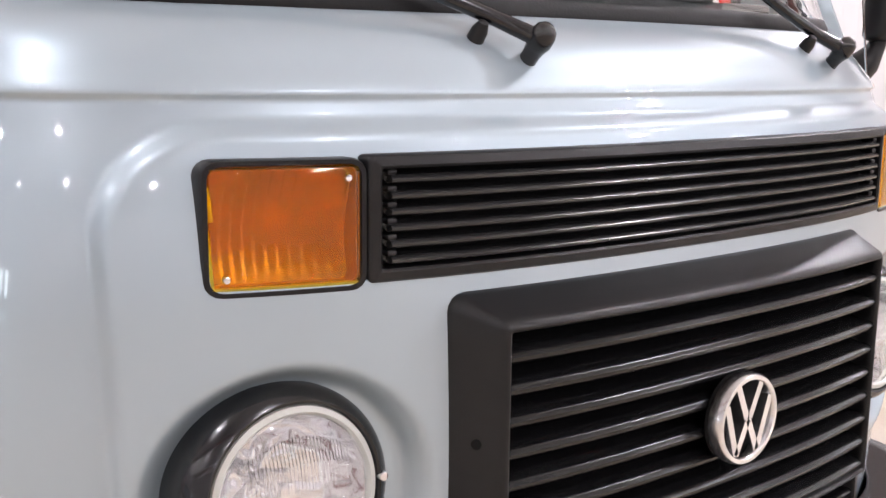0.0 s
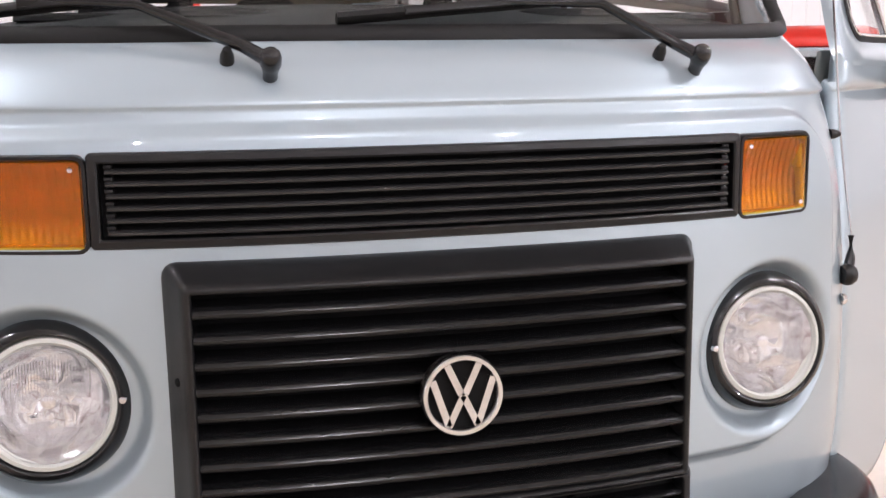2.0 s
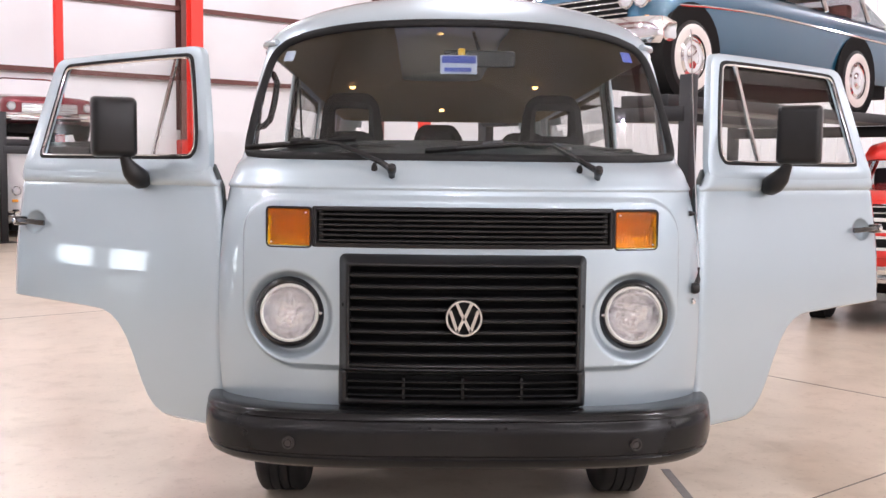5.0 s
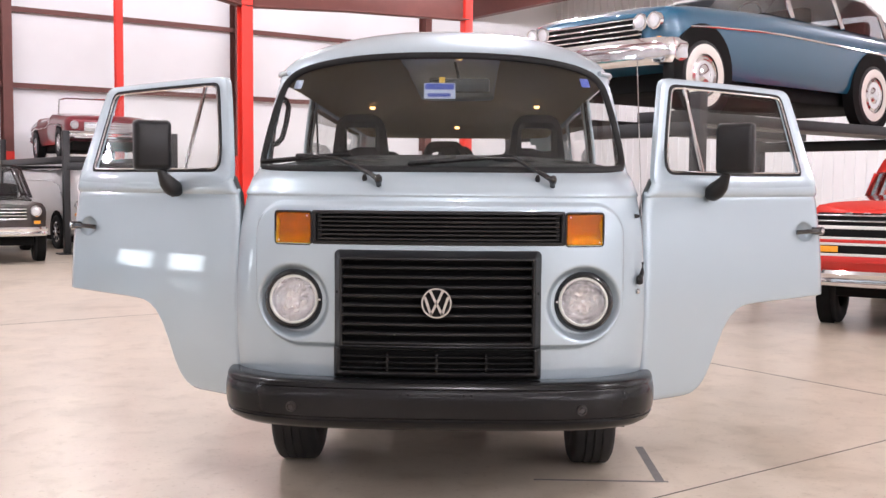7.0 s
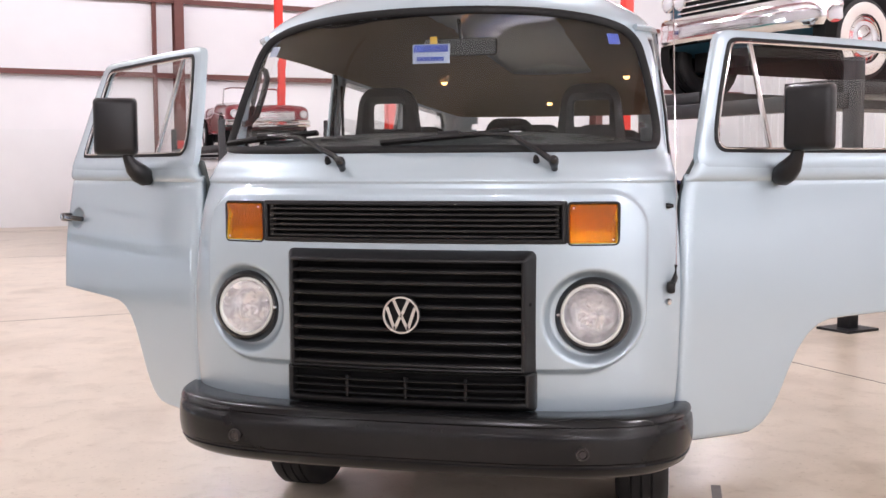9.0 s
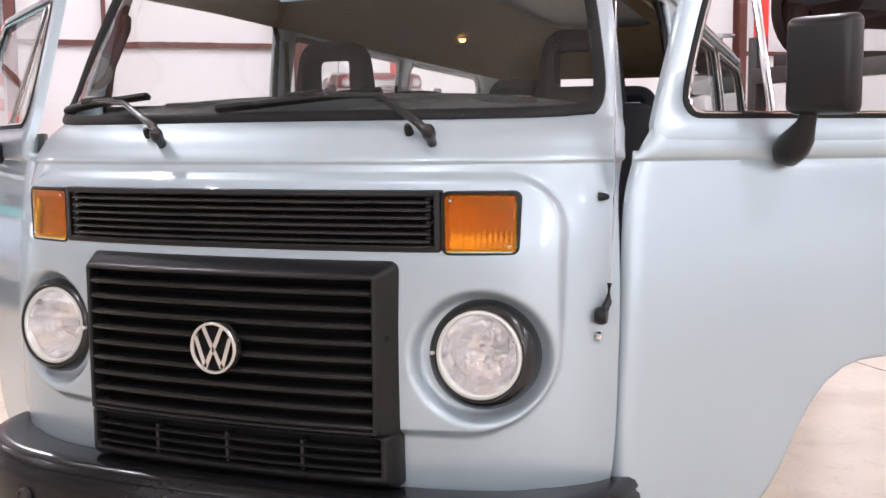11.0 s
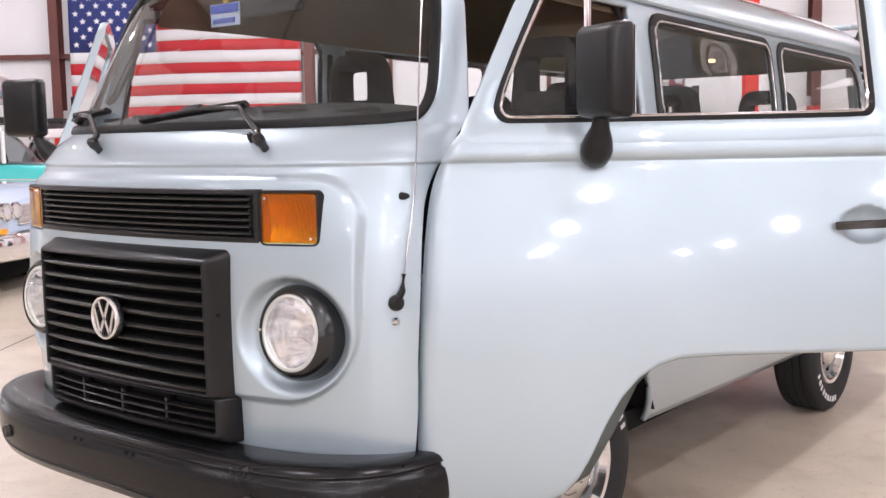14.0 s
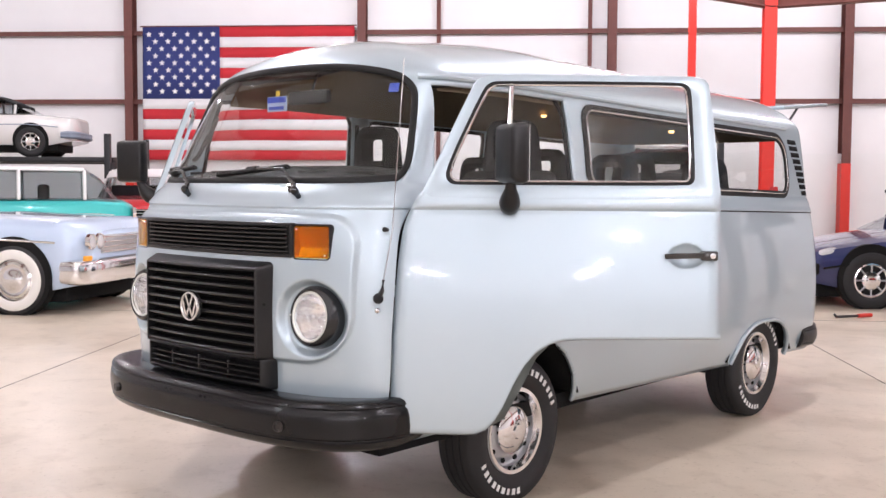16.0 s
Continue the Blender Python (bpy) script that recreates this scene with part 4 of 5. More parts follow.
# wipers, washer jets
for px, tip, bend, other, sh in ((-.235, (-.75, 1.432), (-.55, 1.456), (-.36, 1.463), (-.415, 1.447)), (.444, (-.127, 1.425), (.10, 1.452), (.29, 1.460), (.30, 1.449))):
    piv = front_at(px, 1.362, .03)
    hold = front_at(*bend, .030) - piv
    shoulder = front_at(px - .035, 1.385, .040) - piv
    mid = front_at(*sh, .042) - piv
    arm = part("wiper_arm", tube([Vector((0, -.014, 0)), Vector((0, -.014, 0)).lerp(shoulder, .5), shoulder, shoulder.lerp(mid, .35), shoulder.lerp(mid, .7), mid, mid.lerp(hold, .5), hold], lambda t: .0112 - .005 * t, 10), M_RING, van, "black windshield wiper", m=Matrix.Translation(piv))
    part("pivot_cap", lathe([(0, -.022), (.008, -.021), (.013, -.016), (.0155, -.008), (.0155, .004), (.013, .010), (.011, .02), (.011, .045)], "y", 24), M_RING, arm, m=Matrix.Translation((0, -.010, 0)) @ pose(0, 0, 0, -48))
    part("coupler", tube([hold + Vector((.035, .004, .002)), hold + Vector((-.035, .004, -.002))], .011, 8), M_PLASTIC, arm)
    a_, b_ = front_at(*tip, .014) - piv, front_at(*other, .014) - piv
    line = [a_.lerp(b_, k / 8) for k in range(9)]
    line = [front_at(p.x + piv.x, p.z + piv.z, .014) - piv for p in line]
    part("blade", tube(line, .006, 8, flat=(.014, .024), up=(0, -1, .5)), M_RUBBER, arm)
    part("blade_bridge", tube([p + Vector((0, -.016, .003)) for p in line[2:7]], .005, 6, flat=(.012, .007), up=(0, -1, .4)), M_PLASTIC, arm)
    jet = front_at(px - .058, 1.368, .010)
    part("washer_jet", lathe([(0, -.018), (.006, -.017), (.010, -.006), (.011, .01)], "y", 16), M_PLASTIC, van, m=Matrix.Translation(jet) @ pose(0, 0, 0, -50))

# antenna
base = on_side(.074, .969, .012, 1)
ant = part("antenna", lathe([(0, .014), (.016, .012), (.020, .004), (.020, -.004), (.016, -.012), (0, -.014)], "x", 20), M_PLASTIC, van, "thin whip antenna on a black swivel foot", m=Matrix.Translation(base))
foot = tube([(0, 0, 0), (.012, .01, .03), (.014, .014, .07)], lambda t: .011 - .005 * t, 8)
part("foot_arm", foot, M_PLASTIC, ant)
tip = Vector((.797, .21, 1.86)) - base
part("whip", tube([(.014, .014, .065), Vector((.815, .132, 1.225)) - base, tip], .0022, 6), M_CHROME, ant)
part("guide_clip", lathe([(0, .014), (.005, .012), (.009, .0), (.010, -.010)], "x", 14), M_PLASTIC, ant, m=Matrix.Translation(on_side(.121, 1.222, .006, 1) - base))
part("screw", lathe([(0, .007), (.008, .005), (.011, .0), (.011, -.006)], "x", 16), M_CHROME, van, m=Matrix.Translation(on_side(.075, .923, .004, 1)))

# grab handle by the pillar
gh = [front_at(-.715, 1.715, -.05), front_at(-.685, 1.705, -.075), front_at(-.668, 1.672, -.085), front_at(-.672, 1.60, -.085), front_at(-.684, 1.535, -.085), front_at(-.705, 1.512, -.075), front_at(-.735, 1.505, -.05)]
part("grab_handle", tube(gh, .0115, 10), M_RUBBER, van, "black grab handle on the windshield pillar")


# ------------------------------------------------------------------ cab doors
def z_low(s):
    return ramp(s, [(-.03, .455), (.27, .455), (.31, .459), (.345, .478), (.375, .512), (.405, .57), (.44, .655), (.475, .722), (.515, .772), (.56, .803), (.61, .819), (.70, .824), (1.155, .833)])


def s_front(z):
    return curve(z, [(.45, -.056), (.60, -.052), (.80, -.046), (.90, -.041), (1.0, -.034), (1.1, -.026), (1.2, -.014), (1.25, -.003), (1.285, .010), (1.333, .034), (1.364, .058), (1.388, .09)])


def door_x(z):
    return curve(z, [(.45, -.016), (.52, -.008), (.60, -.003), (.72, 0), (.83, 0), (.95, -.004), (1.05, -.012), (1.15, -.025), (1.25, -.041), (1.290, -.0485), (1.2965, -.0515), (1.3010, -.0470), (1.308, -.0425), (1.320, -.0410), (1.335, -.0430), (1.352, -.0480), (1.368, -.0550), (1.40, -.068), (1.81, -.21)])


def handed(b, sgn):
    """Mirrors a door made for the left side."""
    if sgn < 0:
        for v in b.verts:
            v.co.x = -v.co.x
        bmesh.ops.reverse_faces(b, faces=b.faces)
    return b


SS = sorted([k * 1.155 / 44 for k in range(45) if not .955 < k * 1.155 / 44 < 1.105] + [.27 + .012 * k for k in range(28)] + [.958 + .0072 * k for k in range(21)])
ZZ = sorted([.0, .012, .03] + [.06 + .94 * k / 40 for k in range(41) if not .55 < .06 + .94 * k / 40 < .775] + [.556 + .0135 * k for k in range(17)])
OUT = [(.075, 1.335), (.060, 1.36), (.075, 1.40), (.235, 1.765), (.262, 1.804), (.32, 1.814), (1.05, 1.804), (1.11, 1.797), (1.132, 1.76), (1.150, 1.42), (1.152, 1.36), (1.13, 1.335)]
INN = [(.215, 1.396), (.158, 1.398), (.152, 1.45), (.282, 1.745), (.305, 1.774), (.345, 1.780), (1.01, 1.772), (1.045, 1.764), (1.054, 1.735), (1.056, 1.43), (1.050, 1.402), (1.03, 1.396)]


for sgn in (1, -1):
    m = pose(sgn * .865, .143, 0, 0, 0, -53 if sgn > 0 else 54.3)
    rws = []
    zl = [1.2945, 1.2965, 1.2985, 1.3010, 1.304, 1.308, 1.314, 1.322, 1.331, 1.341, 1.352, 1.362, 1.372, 1.385]
    for q in range(len(ZZ) + len(zl)):
        row = []
        for s in SS:
            lo = z_low(s)
            if q < len(ZZ):
                z = lo + (1.292 - lo) * ZZ[q]
            else:
                z = zl[q - len(ZZ)]
            f = s_front(z)
            ss = f + (1.155 - f) * (s / 1.155)
            curl = -.012 if q == 0 else 0
            x = door_x(z) + curl
            edge = min(ss - f, 1.155 - ss)
            x -= .010 * max(0, 1 - edge / .014) ** 2
            e = math.hypot((ss - 1.030) / .060, (z - 1.135) / .042)
            if .87 < e < 1.13:
                ss, z = 1.030 + (ss - 1.030) / e, 1.135 + (z - 1.135) / e
                x = door_x(z)
            row.append((x, ss, z))
        rws.append(row)

    def off_dish(i, j):
        c = [sum(rws[a_][b_][n] for a_ in (i, i + 1) for b_ in (j, j + 1)) / 4 for n in (1, 2)]
        return math.hypot((c[0] - 1.030) / .060, (c[1] - 1.135) / .042) > 1
    b = handed(grid(rws, keep=off_dish), sgn)
    door = part("cab_door", b, M_PAINT, van, "silver-blue cab door standing wide open", m=m, angle=35, solid=.03)
    b = handed(grid([[(door_x(z) - .048, s_front(z) + .02 + (1.13 - s_front(z) - .02) * k / 20, max(z, z_low(s_front(z) + (1.13 - s_front(z)) * k / 20) + .02)) for k in range(21)] for z in (.47, .6, .75, .85, 1.0, 1.2, 1.3, 1.375)]), sgn)
    part("inner_trim", b, M_TRIM, door, solid=.012)

    def frame_path(poly, off=0.0, times=2, stp=.025):
        pts = dense(smoother(poly, times), stp)
        return [((door_x(z) + off), s, z) for s, z in pts]
    # window frame between the outer and the inner outline
    po, pi_ = smoother(OUT, 1), smoother(INN, 2)
    N = 120

    def even(poly):
        d = dense(poly, .004)
        start = min(range(len(d)), key=lambda i: (d[i][0] - .1) ** 2 + (d[i][1] - 1.39) ** 2)
        d = d[start:] + d[:start]
        return [d[int(i * len(d) / N)] for i in range(N)]
    eo, ei = even(po), even(pi_)
    lay = []
    for o, src, t in ((-.028, eo, 0), (-.004, eo, 0), (0, eo, .06), (0.0, ei, -.06), (-.006, ei, 0), (-.028, ei, 0)):
        row = []
        for p, q in zip(eo, ei):
            s, z = (p[0] + (q[0] - p[0]) * .1, p[1] + (q[1] - p[1]) * .1) if t > 0 else ((p[0] + (q[0] - p[0]) * .9, p[1] + (q[1] - p[1]) * .9) if t < 0 else (p if src is eo else q))
            row.append((door_x(z) + o + .001, s, z))
        lay.append(row)
    b = grid(lay, closed_u=True, closed_v=True)
    bmesh.ops.recalc_face_normals(b, faces=b.faces)
    part("window_frame", handed(b, sgn), M_PAINT, door, angle=50)
    b = tube([(door_x(z) - .004, s, z) for s, z in dense(pi_, .02)], .012, 8, True, flat=(.017, .016), up=(1, 0, 0))
    part("window_seal", handed(b, sgn), M_RUBBER, door)
    ins = [(s + (.60 - s) * .022, z + (1.585 - z) * .04) for s, z in dense(pi_, .02)]
    b = tube([(door_x(z) + .002, s, z) for s, z in ins], .0045, 8, True)
    part("bright_trim", handed(b, sgn), M_CHROME, door)
    b = tube([(door_x(1.398) - .004, .374, 1.398), (door_x(1.778) - .004, .388, 1.778)], .008, 8, flat=(.018, .014), up=(1, 0, 0))
    part("vent_divider", handed(b, sgn), M_CHROME, door)
    cy, cz = .62, 1.58
    b = grid([[(door_x(cz + (z - cz) * k) - .012, cy + (s - cy) * k, cz + (z - cz) * k) for s, z in ei] for k in (0, .5, 1)], closed_u=True)
    bmesh.ops.remove_doubles(b, verts=b.verts, dist=1e-4)
    bmesh.ops.recalc_face_normals(b, faces=b.faces)
    g = part("window_glass", double(handed(b, sgn)), M_GLASS, door, angle=170)
    g.visible_shadow = False
    # handle in its dish
    rws = []
    for r in (1.0, .9, .6, .25, 0):
        rws.append([(door_x(1.135 + .042 * r * math.sin(a)) - .0005 - .026 * (1 - r ** 3), 1.030 + .0605 * r * math.cos(a), 1.135 + .0425 * r * math.sin(a)) for a in [2 * math.pi * k / 28 for k in range(28)]])
    b = grid(rws, closed_u=True)
    bmesh.ops.remove_doubles(b, verts=b.verts, dist=1e-4)
    part("handle_dish", handed(b, sgn), M_PAINT, door)
    b = tube([(door_x(1.14) + .012, .955, 1.134), (door_x(1.14) + .030, .98, 1.137), (door_x(1.14) + .034, 1.04, 1.139), (door_x(1.14) + .028, 1.09, 1.140)], .010, 10, flat=(.020, .018), up=(1, 0, 0))
    box(door_x(1.14) + .002, door_x(1.14) + .036, 1.075, 1.138, 1.120, 1.157, .008, bm=b)
    part("handle", handed(b, sgn), material("gloss_black_handle", (.015, .015, .016), .15, vary=.1, coat=1), door, "glossy black pull handle")
    b = lathe([(0, .004), (.010, .003), (.011, 0)], "x", 16)
    for v in b.verts:
        v.co += Vector((door_x(1.14) + .037, 1.118, 1.139))
    part("lock", handed(b, sgn), M_CHROME, door)
    # mirror on its arm
    swell = [(0, .024), (.2, .037), (.4, .039), (.6, .033), (.8, .022), (1, .018)]
    b = tube([(door_x(1.34) - .006, .386, 1.306), (door_x(1.34) + .016, .386, 1.314), (door_x(1.34) + .040, .387, 1.328), (door_x(1.34) + .062, .389, 1.350), (door_x(1.34) + .078, .391, 1.376), (door_x(1.34) + .088, .392, 1.402)], lambda t: curve(t, swell), 22)
    arm = part("mirror_arm", handed(b, sgn), M_PLASTIC, door, "black door mirror arm")
    yaw = radians(28)
    b = box(-.080, .080, -.034, .034, -.108, .108, .018, 3)
    for v in b.verts:
        taper = 1 - .10 * step(0, .034, -v.co.y)
        v.co.x *= taper
        v.co.z *= taper
        c, s_ = math.cos(yaw), math.sin(yaw)
        x, y = v.co.x, v.co.y
        v.co = Vector((.084 + x * c - y * s_, .393 + x * s_ + y * c, 1.503 + v.co.z))
    part("mirror_housing", handed(b, sgn), M_PLASTIC, door, "black rectangular door mirror")
    b = box(-.070, .070, .0345, .037, -.096, .096)
    for v in b.verts:
        c, s_ = math.cos(yaw), math.sin(yaw)
        x, y = v.co.x, v.co.y
        v.co = Vector((.084 + x * c - y * s_, .393 + x * s_ + y * c, 1.503 + v.co.z))
    part("mirror_glass", handed(b, sgn), M_CHROME, door)


# ------------------------------------------------------------------ wheels
def tyre_mesh(r, w, rim):
    h = w / 2
    return lathe([(rim, -h * .72), (rim + .012, -h * .86), ((r + rim) / 2, -h), (r - .03, -h * .97), (r - .008, -h * .84), (r, -h * .72), (r, -h * .42), (r - .007, -h * .40), (r - .007, -h * .34), (r, -h * .32), (r, -h * .05), (r - .007, -h * .03), (r - .007, h * .03), (r, h * .05), (r, h * .32), (r - .007, h * .34), (r - .007, h * .40), (r, h * .42), (r, h * .72), (r - .008, h * .84), (r - .03, h * .97), ((r + rim) / 2, h), (rim + .012, h * .86), (rim, h * .72)], "x", 56)


def van_wheel(x, y, sgn, turn=0):
    w = part("wheel", tyre_mesh(.322, .205, .185), M_TYRE, van, "black tyre with white raised lettering on a silver wheel", m=pose(x, y, .322, 0, 0, (0 if sgn > 0 else 180) + turn))
    part("rim", lathe([(.187, .06), (.190, .082), (.180, .086), (.168, .070), (.160, .035), (.150, .030), (.125, .050), (.10, .052), (.0, .05)], "x", 48), M_ALU, w)
    part("hub_cap", lathe([(.105, .050), (.104, .072), (.09, .086), (.05, .096), (.035, .098), (.03, .106), (.0, .108)], "x", 40), M_CHROME, w, "polished domed hub cap")
    part("trim_ring", lathe([(.186, .080), (.188, .090), (.172, .088), (.160, .060)], "x", 48), M_CHROME, w)
    for a0, n in ((20, 11), (205, 9)):
        for k in range(n):
            a = radians(a0 + k * 8.2)
            own = box(-.0035, .001, -.007 - .004 * (k % 2), .007 + .002 * (k % 3), -.013, .013)
            for v in own.verts:
                y_, z_ = v.co.y, v.co.z
                v.co = Vector((.1035 + v.co.x, (.262 + z_) * math.cos(a) + y_ * math.sin(a), (.262 + z_) * math.sin(a) - y_ * math.cos(a)))
            part("lettering_bar", own, M_WHITE_INK, w)
    for k in range(10):
        a = radians(36 * k)
        # Black discs on the rim stand for the shade in its holes.
        part("vent_hole", lathe([(0, .0525), (.012, .0525), (.012, .045)], "x", 10), M_VOID, w, m=Matrix.Translation((0, .137 * math.cos(a), .137 * math.sin(a))))
    return w


for sgn in (1, -1):
    van_wheel(sgn * .70, .93, sgn)
    van_wheel(sgn * .705, 3.30, sgn)

# ------------------------------------------------------------------ cabin
b = grid([[front_at(x, 1.405, -.02 - d * (.5 - .25 * (x / .8) ** 2)) + Vector((0, 0, zz * (1 - .75 * abs(x / .74) ** 3))) for x in [-.74 + 1.48 * k / 24 for k in range(25)]] for d, zz in ((0, -.01), (.08, .012), (.3, .044), (.8, .066), (1.0, .056), (1.08, .022), (1.1, -.25), (1.1, -.45))])
dash = part("dashboard", b, M_DASH, van, "dark padded dashboard with round air vents", solid=.02)
for x in (-.52, -.30, .30, .52):
    p = front_at(x, 1.405, -.15) + Vector((0, 0, .016 + .022 * (1 - .75 * abs(x / .74) ** 3)))
    oval = Matrix.Translation(p) @ Matrix.Diagonal((1.5, .60, 1, 1))
    vent_ = part("demister_vent", lathe([(.050, -.004), (.051, .004), (.056, .0055), (.060, .002), (.060, -.006)], "z", 32), M_RUBBER, dash, m=oval)
    part("grid", lathe([(0, .0), (.030, .0), (.034, .003), (.051, .001)], "z", 24), M_VOID, vent_)
wheel_m = pose(.44, .72, 1.30, -38)
b = tube([(.19 * math.cos(2 * math.pi * k / 40), .19 * math.sin(2 * math.pi * k / 40), 0) for k in range(40)], .013, 8, True)
sw = part("steering_wheel", b, M_DASH, van, m=wheel_m)
part("spoke", tube([(-.19, 0, 0), (0, 0, -.04), (.19, 0, 0)], .012, 8), M_DASH, sw)
part("hub", lathe([(0, -.02), (.05, -.025), (.06, -.05), (.03, -.3)], "z", 20), M_DASH, sw)


def seat(x, y, z_top, wid, low, window=True, dz=0):
    """A seat with its back and, in front seats, an open head rest."""
    base_ = part("seat", box(x - wid / 2, x + wid / 2, y - .50, y - .02, low, low + .16, .05, 3), M_CLOTH, van, "charcoal cloth seat with an open head rest")
    b = box(x - wid / 2, x + wid / 2, y - .06, y + .09, low + .05, z_top - .24, .05, 3)
    for v in b.verts:
        v.co.y += .18 * (v.co.z - low - .1)
    part("backrest", b, M_CLOTH, base_)
    hy = y + .18 * (z_top - low - .2)
    o = frame_ring(x - .150, x + .150, z_top - .30, z_top, (.02, .02, .08, .08), 5, 6)
    i_ = frame_ring(x - .079, x + .079, z_top - .185, z_top - .066, (.012, .012, .02, .02), 5, 6)
    taper = [(x + (px - x) * (1 - .18 * step(z_top - .3, z_top, pz)), pz) for px, pz in o]
    rws = [[(px, hy + d, pz) for px, pz in src] for d, src in ((.05, i_), (-.04, i_), (-.055, [tuple(a * .4 + c * .6 for a, c in zip(p, q)) for p, q in zip(taper, i_)]), (-.035, taper), (.05, taper))]
    b = grid(rws, closed_u=True, closed_v=True)
    bmesh.ops.recalc_face_normals(b, faces=b.faces)
    part("head_rest", b, M_CLOTH, base_)
    return base_


for x in (-.455, .455):
    seat(x, 1.20, 1.70, .50, .93)
for y in (2.15, 3.05):
    for x in (-.52, -.05, .42) if y < 3 else (-.5, 0, .5):
        seat(x, y, 1.60 if abs(x) < .1 else 1.56, .42, .82)
belt = tube([(-.70, 1.39, 1.72), (-.69, 1.37, 1.52), (-.685, 1.36, 1.45)], .012, 8, flat=(.028, .008), up=(1, 0, 0))
box(-.72, -.66, 1.33, 1.39, 1.40, 1.47, .012, bm=belt)
part("seat_belt", belt, M_RUBBER, van)
lampp = part("dome_lamp", box(-.017, .017, 3.62, 3.645, 1.748, 1.766, .006), M_LAMPGLOW, van, "lit warm dome lamp")
for x, y in ((-.56, 2.95), (.54, 2.8)):
    part("courtesy_lamp", lathe([(0, -.012), (.014, -.008), (.02, .006)], "z", 12), M_LAMPGLOW, van, m=Matrix.Translation((x, y, 1.85)))
rm = part("rear_view_mirror", box(-.06, .20, .36, .39, 1.735, 1.795, .012), M_DASH, van, "dark interior mirror with a hanging card")
part("stem", tube([(.07, .39, 1.79), (.05, .44, 1.87)], .007, 6), M_DASH, rm)
card = part("hang_card", box(-.075, .055, .262, .265, 1.70, 1.765), M_CARD, rm, "white and blue paper card", m=pose(0, 0, 0, 0, 0, 0))
part("print_bar", box(-.070, .050, .2585, .2615, 1.738, 1.762), M_BLUE_INK, rm)
part("print_bar", box(-.060, .035, .2585, .2615, 1.708, 1.722), M_BLUE_INK, rm)
part("print_patch", box(-.012, .012, .2585, .2615, 1.766, 1.79), M_YELLOW_INK, rm)
for x, z, s in ((.60, 1.775, 1), (-.615, 1.765, 1)):
    y = front_y(x, z) + .012
    b = box(-.021, .021, -.001, .001, -.021, .021)
    part("windshield_sticker", b, M_BLUE_INK if x > 0 else M_CARD, van, "small blue sticker" if x > 0 else "small pale sticker", m=pose(x, y, z, -28, 0, 28 if x > 0 else -28))

# rear corner vents and lifted tailgate
for sgn in (1, -1):
    for k in range(9):
        z = 1.745 - k * .0405
        y = 3.80 + .0175 * k
        w_ = .125 - .003 * k
        rws = [[on_side(y + e + w_ * q / 5, z + dz, .0025, sgn) for q in range(6)] for e, dz in ((.006, -.0145), (0, .0145))]
        # Black sheets on the uncut skin stand for the shade inside the slots.
        part("vent_slot", grid(rws), M_VOID, van, solid=.004)
hatch = box(-.62, .62, 0, .74, -.013, .013, .012, 3)
tg = part("tailgate", hatch, M_PAINT, van, "tailgate lifted open", m=pose(0, 4.02, 1.915, 5, 0, 0))
part("gas_strut", tube([(.58, .3, -.01), (.62, .02, -.12)], .009, 6), M_LIFT, tg)
for sgn in (1, -1):
    part("tail_lamp", box(sgn * .70 - .04, sgn * .70 + .04, 4.06, 4.12, .72, .95, .015), M_RED_INK, van)
part("rear_sticker", box(.742, .744, 3.53, 3.66, 1.352, 1.392), M_RED_INK, van)


